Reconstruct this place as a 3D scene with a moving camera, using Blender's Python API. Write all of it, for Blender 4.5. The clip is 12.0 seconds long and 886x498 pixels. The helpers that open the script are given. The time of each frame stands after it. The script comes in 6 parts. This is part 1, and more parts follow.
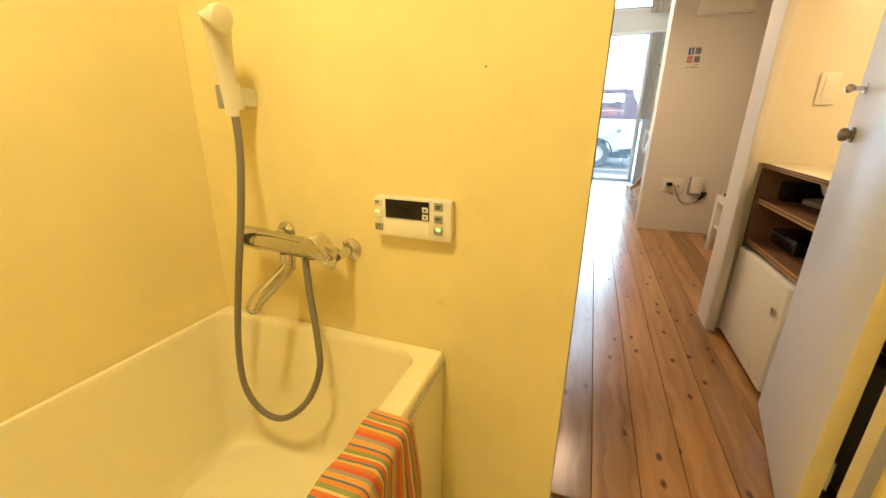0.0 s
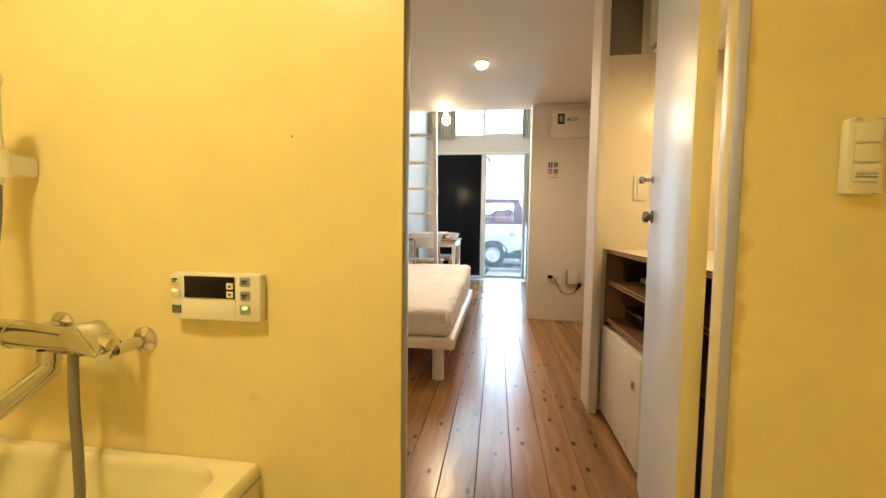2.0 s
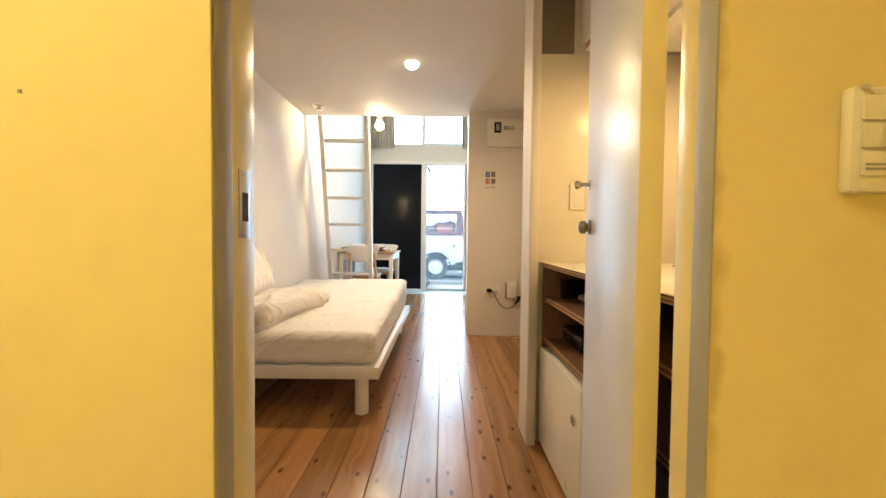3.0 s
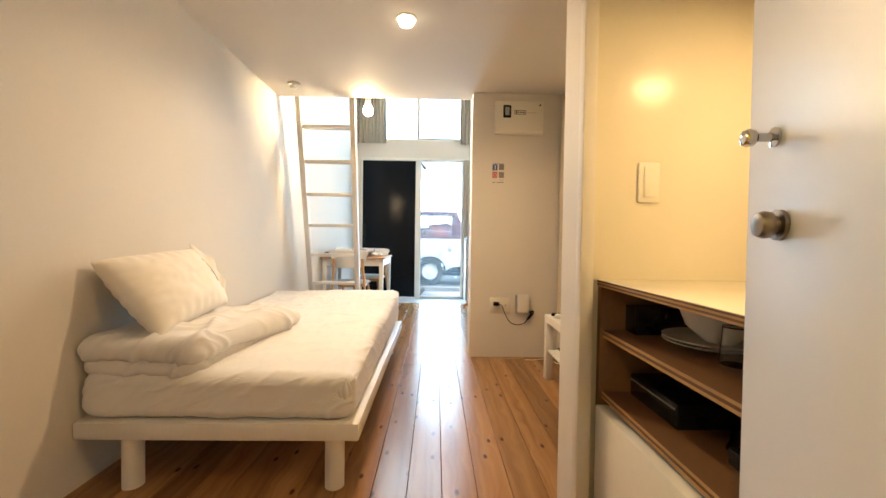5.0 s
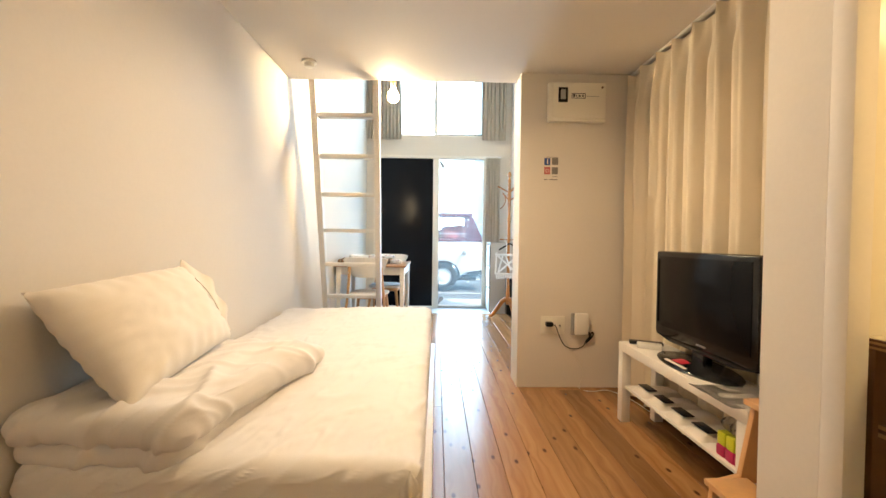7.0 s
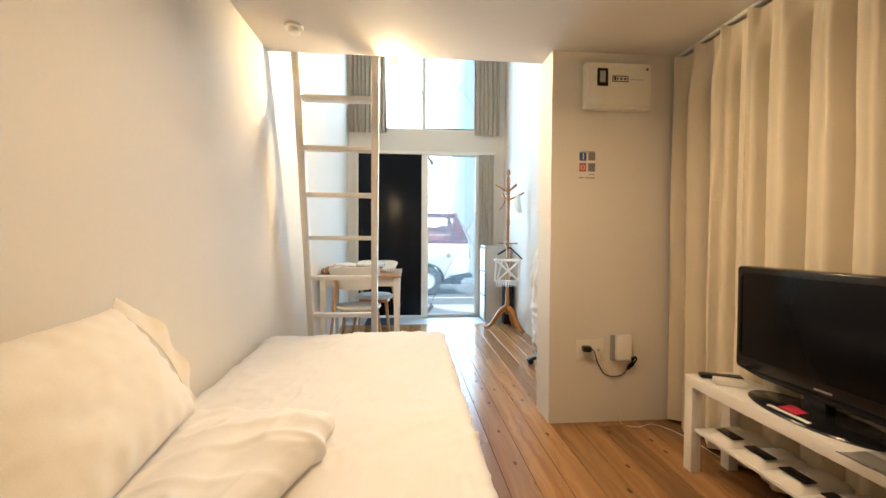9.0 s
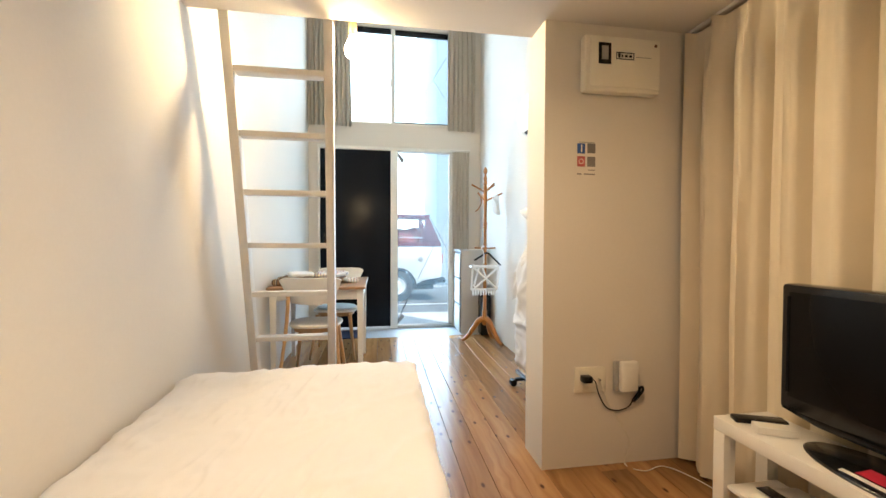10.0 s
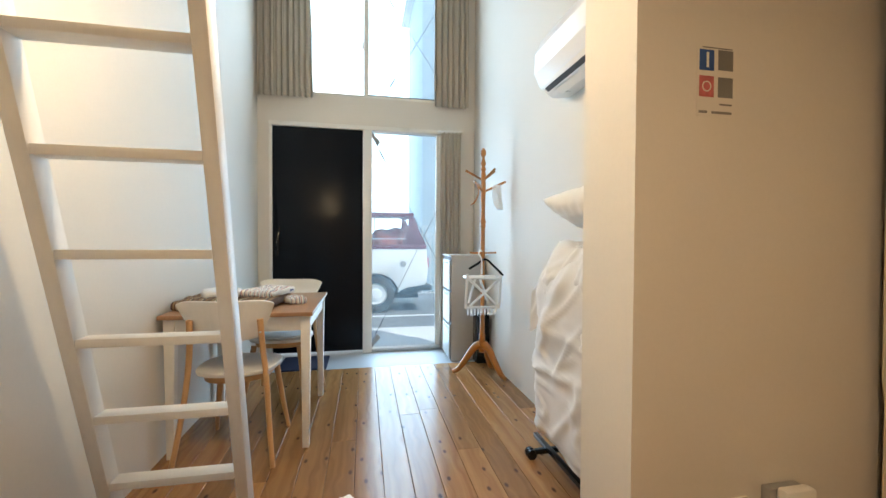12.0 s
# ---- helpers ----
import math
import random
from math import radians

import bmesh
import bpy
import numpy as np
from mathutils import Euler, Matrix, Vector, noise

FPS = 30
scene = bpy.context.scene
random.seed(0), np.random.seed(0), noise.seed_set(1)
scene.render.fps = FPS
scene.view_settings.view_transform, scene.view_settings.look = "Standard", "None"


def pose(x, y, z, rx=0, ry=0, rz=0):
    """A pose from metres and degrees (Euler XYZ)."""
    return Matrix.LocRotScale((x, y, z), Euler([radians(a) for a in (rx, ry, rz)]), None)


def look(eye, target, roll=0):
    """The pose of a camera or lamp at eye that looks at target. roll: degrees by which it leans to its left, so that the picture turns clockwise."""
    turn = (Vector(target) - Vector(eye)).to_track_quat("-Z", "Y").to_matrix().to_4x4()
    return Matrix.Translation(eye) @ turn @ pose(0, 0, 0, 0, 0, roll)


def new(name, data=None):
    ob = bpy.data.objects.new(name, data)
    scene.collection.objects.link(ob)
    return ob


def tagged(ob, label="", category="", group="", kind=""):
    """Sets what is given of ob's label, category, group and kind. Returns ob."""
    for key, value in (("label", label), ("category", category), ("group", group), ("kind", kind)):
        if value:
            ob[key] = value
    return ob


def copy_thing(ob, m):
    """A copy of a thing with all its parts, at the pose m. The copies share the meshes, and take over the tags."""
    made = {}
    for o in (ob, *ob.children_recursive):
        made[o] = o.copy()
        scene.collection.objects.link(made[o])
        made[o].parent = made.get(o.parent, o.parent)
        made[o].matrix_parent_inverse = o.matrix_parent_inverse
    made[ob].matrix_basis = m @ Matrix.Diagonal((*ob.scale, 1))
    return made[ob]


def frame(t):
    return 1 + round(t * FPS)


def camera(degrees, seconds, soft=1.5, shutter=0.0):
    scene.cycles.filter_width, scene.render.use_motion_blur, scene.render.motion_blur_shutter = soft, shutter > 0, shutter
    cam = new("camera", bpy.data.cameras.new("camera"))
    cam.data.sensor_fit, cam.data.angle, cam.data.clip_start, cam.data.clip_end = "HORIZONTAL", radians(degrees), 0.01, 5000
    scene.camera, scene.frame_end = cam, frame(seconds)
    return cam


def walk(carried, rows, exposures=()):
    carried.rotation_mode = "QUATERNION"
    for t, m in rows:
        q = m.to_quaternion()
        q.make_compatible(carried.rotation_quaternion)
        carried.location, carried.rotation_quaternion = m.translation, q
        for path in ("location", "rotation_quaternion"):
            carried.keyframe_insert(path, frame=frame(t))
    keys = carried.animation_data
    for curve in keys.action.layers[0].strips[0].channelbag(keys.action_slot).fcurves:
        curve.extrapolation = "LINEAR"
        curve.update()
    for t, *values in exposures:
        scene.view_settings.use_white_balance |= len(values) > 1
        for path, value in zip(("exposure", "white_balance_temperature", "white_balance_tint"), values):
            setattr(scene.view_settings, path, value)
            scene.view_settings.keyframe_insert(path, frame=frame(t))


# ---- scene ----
cam = camera(96.2, 12.0)
PATH = [
    (0, (0.238, 1.506, 1.029), (-0.401, 3.29, 0.39), 0.8),
    (0.5, (0.272, 1.517, 0.988), (-0.326, 3.374, 0.548), 0.8),
    (1, (0.307, 1.525, 0.964), (-0.229, 3.433, 0.691), 0.8),
    (1.5, (0.357, 1.552, 0.952), (-0.062, 3.5, 0.778), 0.8),
    (2, (0.417, 1.596, 0.955), (0.152, 3.575, 0.834), 0.8),
    (2.5, (0.474, 1.702, 0.958), (0.361, 3.697, 0.872), 0.7),
    (3, (0.506, 1.86, 0.959), (0.509, 3.859, 0.899), 0.6),
    (3.2, (0.514, 1.924, 0.958), (0.551, 3.922, 0.902), 0.6),
    (4.8, (0.481, 2.39, 0.972), (0.528, 4.389, 0.924), 0.8),
    (5, (0.456, 2.459, 0.964), (0.495, 4.458, 0.919), 0.8),
    (5.5, (0.388, 2.608, 0.973), (0.411, 4.607, 0.926), 0.7),
    (6, (0.33, 2.794, 0.987), (0.344, 4.793, 0.943), 0.8),
    (6.5, (0.293, 2.899, 1.017), (0.313, 4.899, 0.973), 0.7),
    (7, (0.181, 2.985, 1.012), (0.213, 4.984, 0.971), 0.7),
    (8.8, (-0.071, 3.401, 1.081), (0.077, 5.395, 1.026), 0.45),
    (9, (-0.08, 3.482, 1.08), (0.099, 5.473, 1.032), 0.3),
    (9.5, (-0.051, 3.697, 1.108), (0.205, 5.68, 1.064), 0.3),
    (10, (-0.035, 3.918, 1.117), (0.285, 5.891, 1.075), 0.2),
    (10.5, (0.044, 4.149, 1.109), (0.397, 6.117, 1.069), 0.2),
    (11, (0.131, 4.38, 1.114), (0.495, 6.347, 1.073), 0.2),
    (11.5, (0.128, 4.652, 1.127), (0.503, 6.616, 1.09), 0.3),
    (12, (0.135, 4.909, 1.129), (0.522, 6.871, 1.093), 0.3),
]
walk(cam, [(t, look(eye, target, roll)) for t, eye, target, roll in PATH],
     [(0.0, 0.66), (1.0, 0.44), (2.0, 0.46), (3.5, 0.64), (5.5, 0.68), (7.5, 0.72), (9.5, 0.42), (10.5, 0.46), (11.0, 0.42), (11.5, 0.24), (12.0, 0.08)])

# ---- world and large lights ----
world = bpy.data.worlds.new("sky")
scene.world = world
world.use_nodes = True
wn = world.node_tree
sky = wn.nodes.new("ShaderNodeTexSky")
sky.sky_type, sky.sun_disc = "NISHITA", False
sky.sun_elevation, sky.sun_rotation = radians(52), radians(138)
wn.links.new(sky.outputs["Color"], wn.nodes["Background"].inputs["Color"])
wn.nodes["Background"].inputs["Strength"].default_value = 0.15


def lamp(name, kind, m, energy, colour, size=0.1, size_y=0.0, spread=180.0):
    data = bpy.data.lights.new(name, kind)
    data.energy, data.color = energy, colour
    if kind == "AREA":
        data.shape = "RECTANGLE" if size_y else "DISK"
        data.size, data.size_y = size, size_y or size
        data.spread = radians(spread)
    elif kind == "POINT":
        data.shadow_soft_size = size
    elif kind == "SUN":
        data.angle = size
    ob = new(name, data)
    ob.matrix_world = m
    return ob


DAY = (0.48, 0.74, 1.0)
lamp("door_daylight", "AREA", pose(0.545, 9.03, 1.15, -90), 33, DAY, 0.66, 2.20)
lamp("window_daylight", "AREA", pose(0.155, 8.96, 3.23, -90), 23, (0.60, 0.82, 1.0), 1.40, 1.16)
WARM = (1.0, 0.705, 0.42)
lamp("sun", "SUN", look((0, 0, 0), (-0.5, 0.55, -0.95)), 5.0, (1.0, 0.95, 0.88), radians(0.5))
lamp("downlight_lamp", "AREA", pose(0.281, 4.66, 2.1200), 11.5, WARM, 0.085, spread=158)
lamp("kitchen_lamp", "AREA", pose(1.33, 3.10, 1.725), 5.1, (1.0, 0.67, 0.31), 0.20, 0.12)
lamp("bathroom_lamp", "AREA", pose(-0.17, 1.60, 2.012), 11.0, (1.0, 0.775, 0.375), 0.22)


# ---- materials ----
def material(name, base, rough=0.5, metal=0.0, vary=0.06, scale=3.0, fine=60.0, bump=0.05, spec=0.5,
             emit=None, strength=0.0, stretch=(1, 1, 1), rough_vary=0.08, sheen=0.0, coat=0.0, island=0.0):
    """A plain surface with variation at two scales, fine relief and an uneven gloss."""
    m = bpy.data.materials.new(name)
    m.use_nodes = True
    nt = m.node_tree
    p = nt.nodes["Principled BSDF"]
    link = nt.links.new
    co = nt.nodes.new("ShaderNodeTexCoord")
    mp = nt.nodes.new("ShaderNodeMapping")
    mp.inputs["Scale"].default_value = stretch
    link(co.outputs["Object"], mp.inputs["Vector"])
    big, small = nt.nodes.new("ShaderNodeTexNoise"), nt.nodes.new("ShaderNodeTexNoise")
    big.inputs["Scale"].default_value, small.inputs["Scale"].default_value = scale, fine
    big.inputs["Detail"].default_value, small.inputs["Detail"].default_value = 4, 3
    link(mp.outputs[0], big.inputs["Vector"])
    link(mp.outputs[0], small.inputs["Vector"])
    add = nt.nodes.new("ShaderNodeMath")
    add.operation = "ADD"
    half = nt.nodes.new("ShaderNodeMath")
    half.operation, half.inputs[1].default_value = "MULTIPLY", 0.5
    link(small.outputs["Fac"], half.inputs[0])
    link(big.outputs["Fac"], add.inputs[0])
    link(half.outputs[0], add.inputs[1])
    rng = nt.nodes.new("ShaderNodeMapRange")
    rng.inputs["From Min"].default_value, rng.inputs["From Max"].default_value = 0.45, 1.05
    rng.inputs["To Min"].default_value, rng.inputs["To Max"].default_value = 1 - vary, 1 + vary
    link(add.outputs[0], rng.inputs["Value"])
    value = rng.outputs[0]
    if island:
        info = nt.nodes.new("ShaderNodeObjectInfo")
        r2 = nt.nodes.new("ShaderNodeMapRange")
        r2.inputs["To Min"].default_value, r2.inputs["To Max"].default_value = 1 - island, 1 + island
        link(info.outputs["Random"], r2.inputs["Value"])
        mul = nt.nodes.new("ShaderNodeMath")
        mul.operation = "MULTIPLY"
        link(value, mul.inputs[0])
        link(r2.outputs[0], mul.inputs[1])
        value = mul.outputs[0]
    tint = nt.nodes.new("ShaderNodeVectorMath")
    tint.operation = "SCALE"
    tint.inputs[0].default_value = base
    link(value, tint.inputs["Scale"])
    link(tint.outputs[0], p.inputs["Base Color"])
    rr = nt.nodes.new("ShaderNodeMapRange")
    rr.inputs["To Min"].default_value, rr.inputs["To Max"].default_value = max(0.02, rough - rough_vary), min(1, rough + rough_vary)
    link(big.outputs["Fac"], rr.inputs["Value"])
    link(rr.outputs[0], p.inputs["Roughness"])
    p.inputs["Metallic"].default_value = metal
    p.inputs["Specular IOR Level"].default_value = spec
    p.inputs["Sheen Weight"].default_value = sheen
    p.inputs["Coat Weight"].default_value = coat
    if bump:
        b = nt.nodes.new("ShaderNodeBump")
        b.inputs["Strength"].default_value, b.inputs["Distance"].default_value = bump, 0.004
        link(add.outputs[0], b.inputs["Height"])
        link(b.outputs[0], p.inputs["Normal"])
    if emit:
        p.inputs["Emission Color"].default_value = (*emit, 1)
        p.inputs["Emission Strength"].default_value = strength
    return m


def floor_wood():
    """Oiled cedar boards: long grain, dark knots, a tone of its own for each board."""
    m = bpy.data.materials.new("cedar_boards")
    m.use_nodes = True
    nt = m.node_tree
    p, link, N = nt.nodes["Principled BSDF"], nt.links.new, nt.nodes.new
    co, info = N("ShaderNodeTexCoord"), N("ShaderNodeObjectInfo")
    shift = N("ShaderNodeVectorMath")
    shift.operation = "MULTIPLY_ADD"
    comb = N("ShaderNodeCombineXYZ")
    for k in range(3):
        link(info.outputs["Random"], comb.inputs[k])
    shift.inputs[1].default_value = (31, 17, 5)
    link(comb.outputs[0], shift.inputs[0])
    link(co.outputs["Object"], shift.inputs[2])
    warp = N("ShaderNodeTexNoise")
    warp.inputs["Scale"].default_value = 5
    link(shift.outputs[0], warp.inputs["Vector"])
    vo = N("ShaderNodeTexVoronoi")
    vo.voronoi_dimensions = "2D"
    vo.inputs["Scale"].default_value = 1.0
    kmap = N("ShaderNodeMapping")
    kmap.inputs["Scale"].default_value = (10.5, 5.2, 1.0)
    link(shift.outputs[0], kmap.inputs["Vector"])
    flat = N("ShaderNodeVectorMath")
    flat.operation = "MULTIPLY"
    flat.inputs[1].default_value = (1, 1, 0)
    link(kmap.outputs[0], flat.inputs[0])
    link(flat.outputs[0], vo.inputs["Vector"])
    knot = N("ShaderNodeMapRange")
    knot.interpolation_type = "SMOOTHSTEP"
    knot.inputs["From Min"].default_value, knot.inputs["From Max"].default_value = 0.040, 0.135
    knot.inputs["To Min"].default_value, knot.inputs["To Max"].default_value = 1, 0
    link(vo.outputs["Distance"], knot.inputs["Value"])
    sep = N("ShaderNodeSeparateColor")
    link(vo.outputs["Color"], sep.inputs[0])
    some = N("ShaderNodeMath")
    some.operation, some.inputs[1].default_value = "GREATER_THAN", 0.60
    link(sep.outputs[0], some.inputs[0])
    kn = N("ShaderNodeMath")
    kn.operation = "MULTIPLY"
    link(knot.outputs[0], kn.inputs[0])
    link(some.outputs[0], kn.inputs[1])
    halo = N("ShaderNodeMapRange")
    halo.inputs["From Min"].default_value, halo.inputs["From Max"].default_value = 0.0, 0.45
    halo.inputs["To Min"].default_value, halo.inputs["To Max"].default_value = 0.022, 0.0
    link(vo.outputs["Distance"], halo.inputs["Value"])
    gmap = N("ShaderNodeMapping")
    gmap.inputs["Scale"].default_value = (30, 1.1, 1)
    bend = N("ShaderNodeVectorMath")
    bend.operation = "MULTIPLY_ADD"
    bend.inputs[1].default_value = (0.02, 0, 0)
    link(warp.outputs["Color"], bend.inputs[0])
    push = N("ShaderNodeVectorMath")
    push.operation = "ADD"
    pc = N("ShaderNodeCombineXYZ")
    link(halo.outputs[0], pc.inputs[0])
    link(pc.outputs[0], push.inputs[0])
    link(shift.outputs[0], push.inputs[1])
    link(push.outputs[0], bend.inputs[2])
    link(bend.outputs[0], gmap.inputs["Vector"])
    grain = N("ShaderNodeTexNoise")
    grain.inputs["Scale"].default_value, grain.inputs["Detail"].default_value = 1, 5
    link(gmap.outputs[0], grain.inputs["Vector"])
    ramp = N("ShaderNodeValToRGB")
    e = ramp.color_ramp.elements
    e[0].position, e[0].color = 0.22, (0.235, 0.105, 0.036, 1)
    e[1].position, e[1].color = 0.78, (0.440, 0.232, 0.092, 1)
    link(grain.outputs["Fac"], ramp.inputs[0])
    hue = N("ShaderNodeHueSaturation")
    tone = N("ShaderNodeMapRange")
    tone.inputs["To Min"].default_value, tone.inputs["To Max"].default_value = 0.66, 1.18
    link(info.outputs["Random"], tone.inputs["Value"])
    link(tone.outputs[0], hue.inputs["Value"])
    link(ramp.outputs[0], hue.inputs["Color"])
    mix = N("ShaderNodeMix")
    mix.data_type = "RGBA"
    mix.inputs[7].default_value = (0.085, 0.036, 0.018, 1)
    link(kn.outputs[0], mix.inputs[0])
    link(hue.outputs[0], mix.inputs[6])
    link(mix.outputs[2], p.inputs["Base Color"])
    rr = N("ShaderNodeMapRange")
    rr.inputs["To Min"].default_value, rr.inputs["To Max"].default_value = 0.15, 0.30
    link(warp.outputs["Fac"], rr.inputs["Value"])
    link(rr.outputs[0], p.inputs["Roughness"])
    b = N("ShaderNodeBump")
    p.inputs["Specular IOR Level"].default_value = 0.38
    b.inputs["Strength"].default_value, b.inputs["Distance"].default_value = 0.12, 0.002
    link(grain.outputs["Fac"], b.inputs["Height"])
    link(b.outputs[0], p.inputs["Normal"])
    return m


def striped(name, axis, scale, stops, rough=0.9):
    """Bands across one axis, from (position, colour) stops repeated along it."""
    m = bpy.data.materials.new(name)
    m.use_nodes = True
    nt = m.node_tree
    p, link, N = nt.nodes["Principled BSDF"], nt.links.new, nt.nodes.new
    co, sep = N("ShaderNodeTexCoord"), N("ShaderNodeSeparateXYZ")
    wob = N("ShaderNodeTexNoise")
    wob.inputs["Scale"].default_value = 25
    link(co.outputs["Object"], wob.inputs["Vector"])
    link(co.outputs["Object"], sep.inputs[0])
    mul = N("ShaderNodeMath")
    mul.operation, mul.inputs[1].default_value = "MULTIPLY_ADD", scale
    wm = N("ShaderNodeMath")
    wm.operation, wm.inputs[1].default_value = "MULTIPLY", 0.05
    link(wob.outputs["Fac"], wm.inputs[0])
    link(sep.outputs[axis], mul.inputs[0])
    link(wm.outputs[0], mul.inputs[2])
    fr = N("ShaderNodeMath")
    fr.operation = "FRACT"
    link(mul.outputs[0], fr.inputs[0])
    ramp = N("ShaderNodeValToRGB")
    ramp.color_ramp.interpolation = "CONSTANT"
    while len(ramp.color_ramp.elements) < len(stops):
        ramp.color_ramp.elements.new(0.5)
    for el, (pos, col) in zip(ramp.color_ramp.elements, stops):
        el.position, el.color = pos, (*col, 1)
    link(fr.outputs[0], ramp.inputs[0])
    link(ramp.outputs[0], p.inputs["Base Color"])
    p.inputs["Roughness"].default_value = rough
    nb = N("ShaderNodeTexNoise")
    nb.inputs["Scale"].default_value = 350
    link(co.outputs["Object"], nb.inputs["Vector"])
    b = N("ShaderNodeBump")
    b.inputs["Strength"].default_value, b.inputs["Distance"].default_value = 0.6, 0.003
    link(nb.outputs["Fac"], b.inputs["Height"])
    link(b.outputs[0], p.inputs["Normal"])
    return m


def glass_material(name, tint=(1, 1, 1), rough=0.0):
    m = bpy.data.materials.new(name)
    m.use_nodes = True
    p = m.node_tree.nodes["Principled BSDF"]
    p.inputs["Base Color"].default_value = (*tint, 1)
    p.inputs["Roughness"].default_value = rough
    p.inputs["Transmission Weight"].default_value = 1.0
    p.inputs["IOR"].default_value = 1.45
    return m


M_WALL = material("wall_paint", (0.73, 0.69, 0.63), 0.62, vary=0.03, scale=1.3, fine=90, bump=0.05)
M_CEIL = material("ceiling_paint", (0.70, 0.66, 0.60), 0.7, vary=0.02, scale=1.0, bump=0.03)
M_BATH = material("bath_panel", (0.83, 0.72, 0.37), 0.30, vary=0.05, scale=2.2, fine=14, bump=0.03)
M_TUB = material("tub_acrylic", (0.84, 0.77, 0.52), 0.16, vary=0.02, scale=2.5, bump=0.0, coat=0.3)
M_WHITE = material("white_lacquer", (0.80, 0.78, 0.73), 0.30, vary=0.03, scale=4, fine=40, bump=0.03)
M_WHITEMAT = material("white_painted_wood", (0.78, 0.75, 0.70), 0.42, vary=0.05, scale=5, fine=70, bump=0.10, stretch=(1, 1, 0.3))
M_DOORW = material("door_white", (0.76, 0.77, 0.80), 0.34, vary=0.015, spec=0.7, scale=2, fine=30, bump=0.02)
M_PLASTIC = material("white_plastic", (0.80, 0.77, 0.68), 0.35, vary=0.02, bump=0.01)
M_CREAM = material("cream_melamine", (0.82, 0.76, 0.62), 0.24, vary=0.02, scale=2, bump=0.01)
M_GREYP = material("grey_plastic", (0.33, 0.33, 0.32), 0.4, vary=0.04, bump=0.02)
M_GASKET = material("grey_gasket", (0.40, 0.39, 0.37), 0.55, vary=0.08, bump=0.05)
M_BLACK = material("black_plastic", (0.009, 0.009, 0.010), 0.19, vary=0.1, bump=0.01, spec=0.32)
M_SCREEN = material("tv_screen", (0.005, 0.005, 0.006), 0.20, vary=0.05, bump=0.0, spec=0.12)
M_BLACKDOOR = material("black_steel", (0.007, 0.008, 0.011), 0.26, vary=0.10, scale=1.5, fine=150, bump=0.0, rough_vary=0.02, spec=0.14)
M_CHROME = material("chrome", (0.62, 0.62, 0.62), 0.08, metal=1.0, vary=0.02, bump=0.0, rough_vary=0.03)
M_DARKSTEEL = material("dark_steel_rod", (0.13, 0.13, 0.14), 0.45, metal=0.6, vary=0.1, bump=0.02)
M_KNOB = material("aged_bronze", (0.24, 0.21, 0.18), 0.32, metal=1.0, vary=0.08, bump=0.02)
M_STEEL = material("brushed_steel", (0.55, 0.55, 0.54), 0.35, metal=1.0, vary=0.06, stretch=(1, 1, 8), bump=0.03)
M_PLY = material("plywood_face", (0.15, 0.072, 0.028), 0.45, vary=0.14, scale=3, fine=30, stretch=(12, 1, 12), bump=0.06)
M_PLYEDGE = material("plywood_edge_light", (0.44, 0.27, 0.125), 0.6, vary=0.10, fine=80, bump=0.06)
M_PLYDARK = material("plywood_edge_dark", (0.13, 0.06, 0.026), 0.6, vary=0.12, fine=80, bump=0.06)
M_BIRCH = material("birch_wood", (0.58, 0.33, 0.145), 0.38, vary=0.10, scale=4, fine=40, stretch=(9, 9, 1), bump=0.05)
M_OAK = material("table_oak", (0.36, 0.195, 0.095), 0.4, vary=0.18, scale=3, fine=26, stretch=(14, 1.2, 14), bump=0.06)
M_STANDW = material("coat_stand_wood", (0.40, 0.152, 0.024), 0.3, vary=0.12, scale=5, fine=30, stretch=(8, 8, 1), bump=0.04, coat=0.3)
M_SHEET = material("cotton_sheet", (0.77, 0.75, 0.735), 0.85, vary=0.03, scale=4, fine=260, bump=0.10, sheen=0.2)
M_PILLOW = material("pillow_cotton", (0.82, 0.77, 0.69), 0.85, vary=0.03, scale=4, fine=260, bump=0.10, sheen=0.2)
M_CURTAIN = material("cream_curtain", (0.68, 0.60, 0.46), 0.85, vary=0.05, scale=4, fine=300, bump=0.14, sheen=0.15)
M_CURTGREY = material("grey_beige_curtain", (0.558, 0.494, 0.402), 0.85, vary=0.06, scale=4, fine=300, bump=0.14, sheen=0.15)
M_CONC = material("genkan_mortar", (0.40, 0.42, 0.44), 0.42, vary=0.08, scale=2.5, fine=60, bump=0.06)
M_ASPHALT = material("asphalt", (0.16, 0.17, 0.18), 0.9, vary=0.25, scale=1.2, fine=180, bump=0.4)
M_PAVE = material("paving_concrete", (0.60, 0.60, 0.59), 0.85, vary=0.10, scale=1.5, fine=90, bump=0.15)
M_RUBBER = material("rubber", (0.045, 0.045, 0.047), 0.7, vary=0.12, bump=0.1)
M_CABLE = material("grey_hose", (0.20, 0.18, 0.15), 0.38, vary=0.06, fine=200, bump=0.08)
M_CARW = material("car_white", (0.74, 0.77, 0.78), 0.25, vary=0.03, bump=0.0, coat=0.6)
M_CARM = material("car_maroon", (0.17, 0.030, 0.055), 0.25, vary=0.05, bump=0.0, coat=0.6)
M_BULB = material("bulb_glow", (0.9, 0.8, 0.6), 0.3, bump=0, emit=(1.0, 0.74, 0.42), strength=450)
M_DOWN = material("downlight_glow", (0.9, 0.8, 0.6), 0.3, bump=0, emit=(1.0, 0.82, 0.56), strength=8)
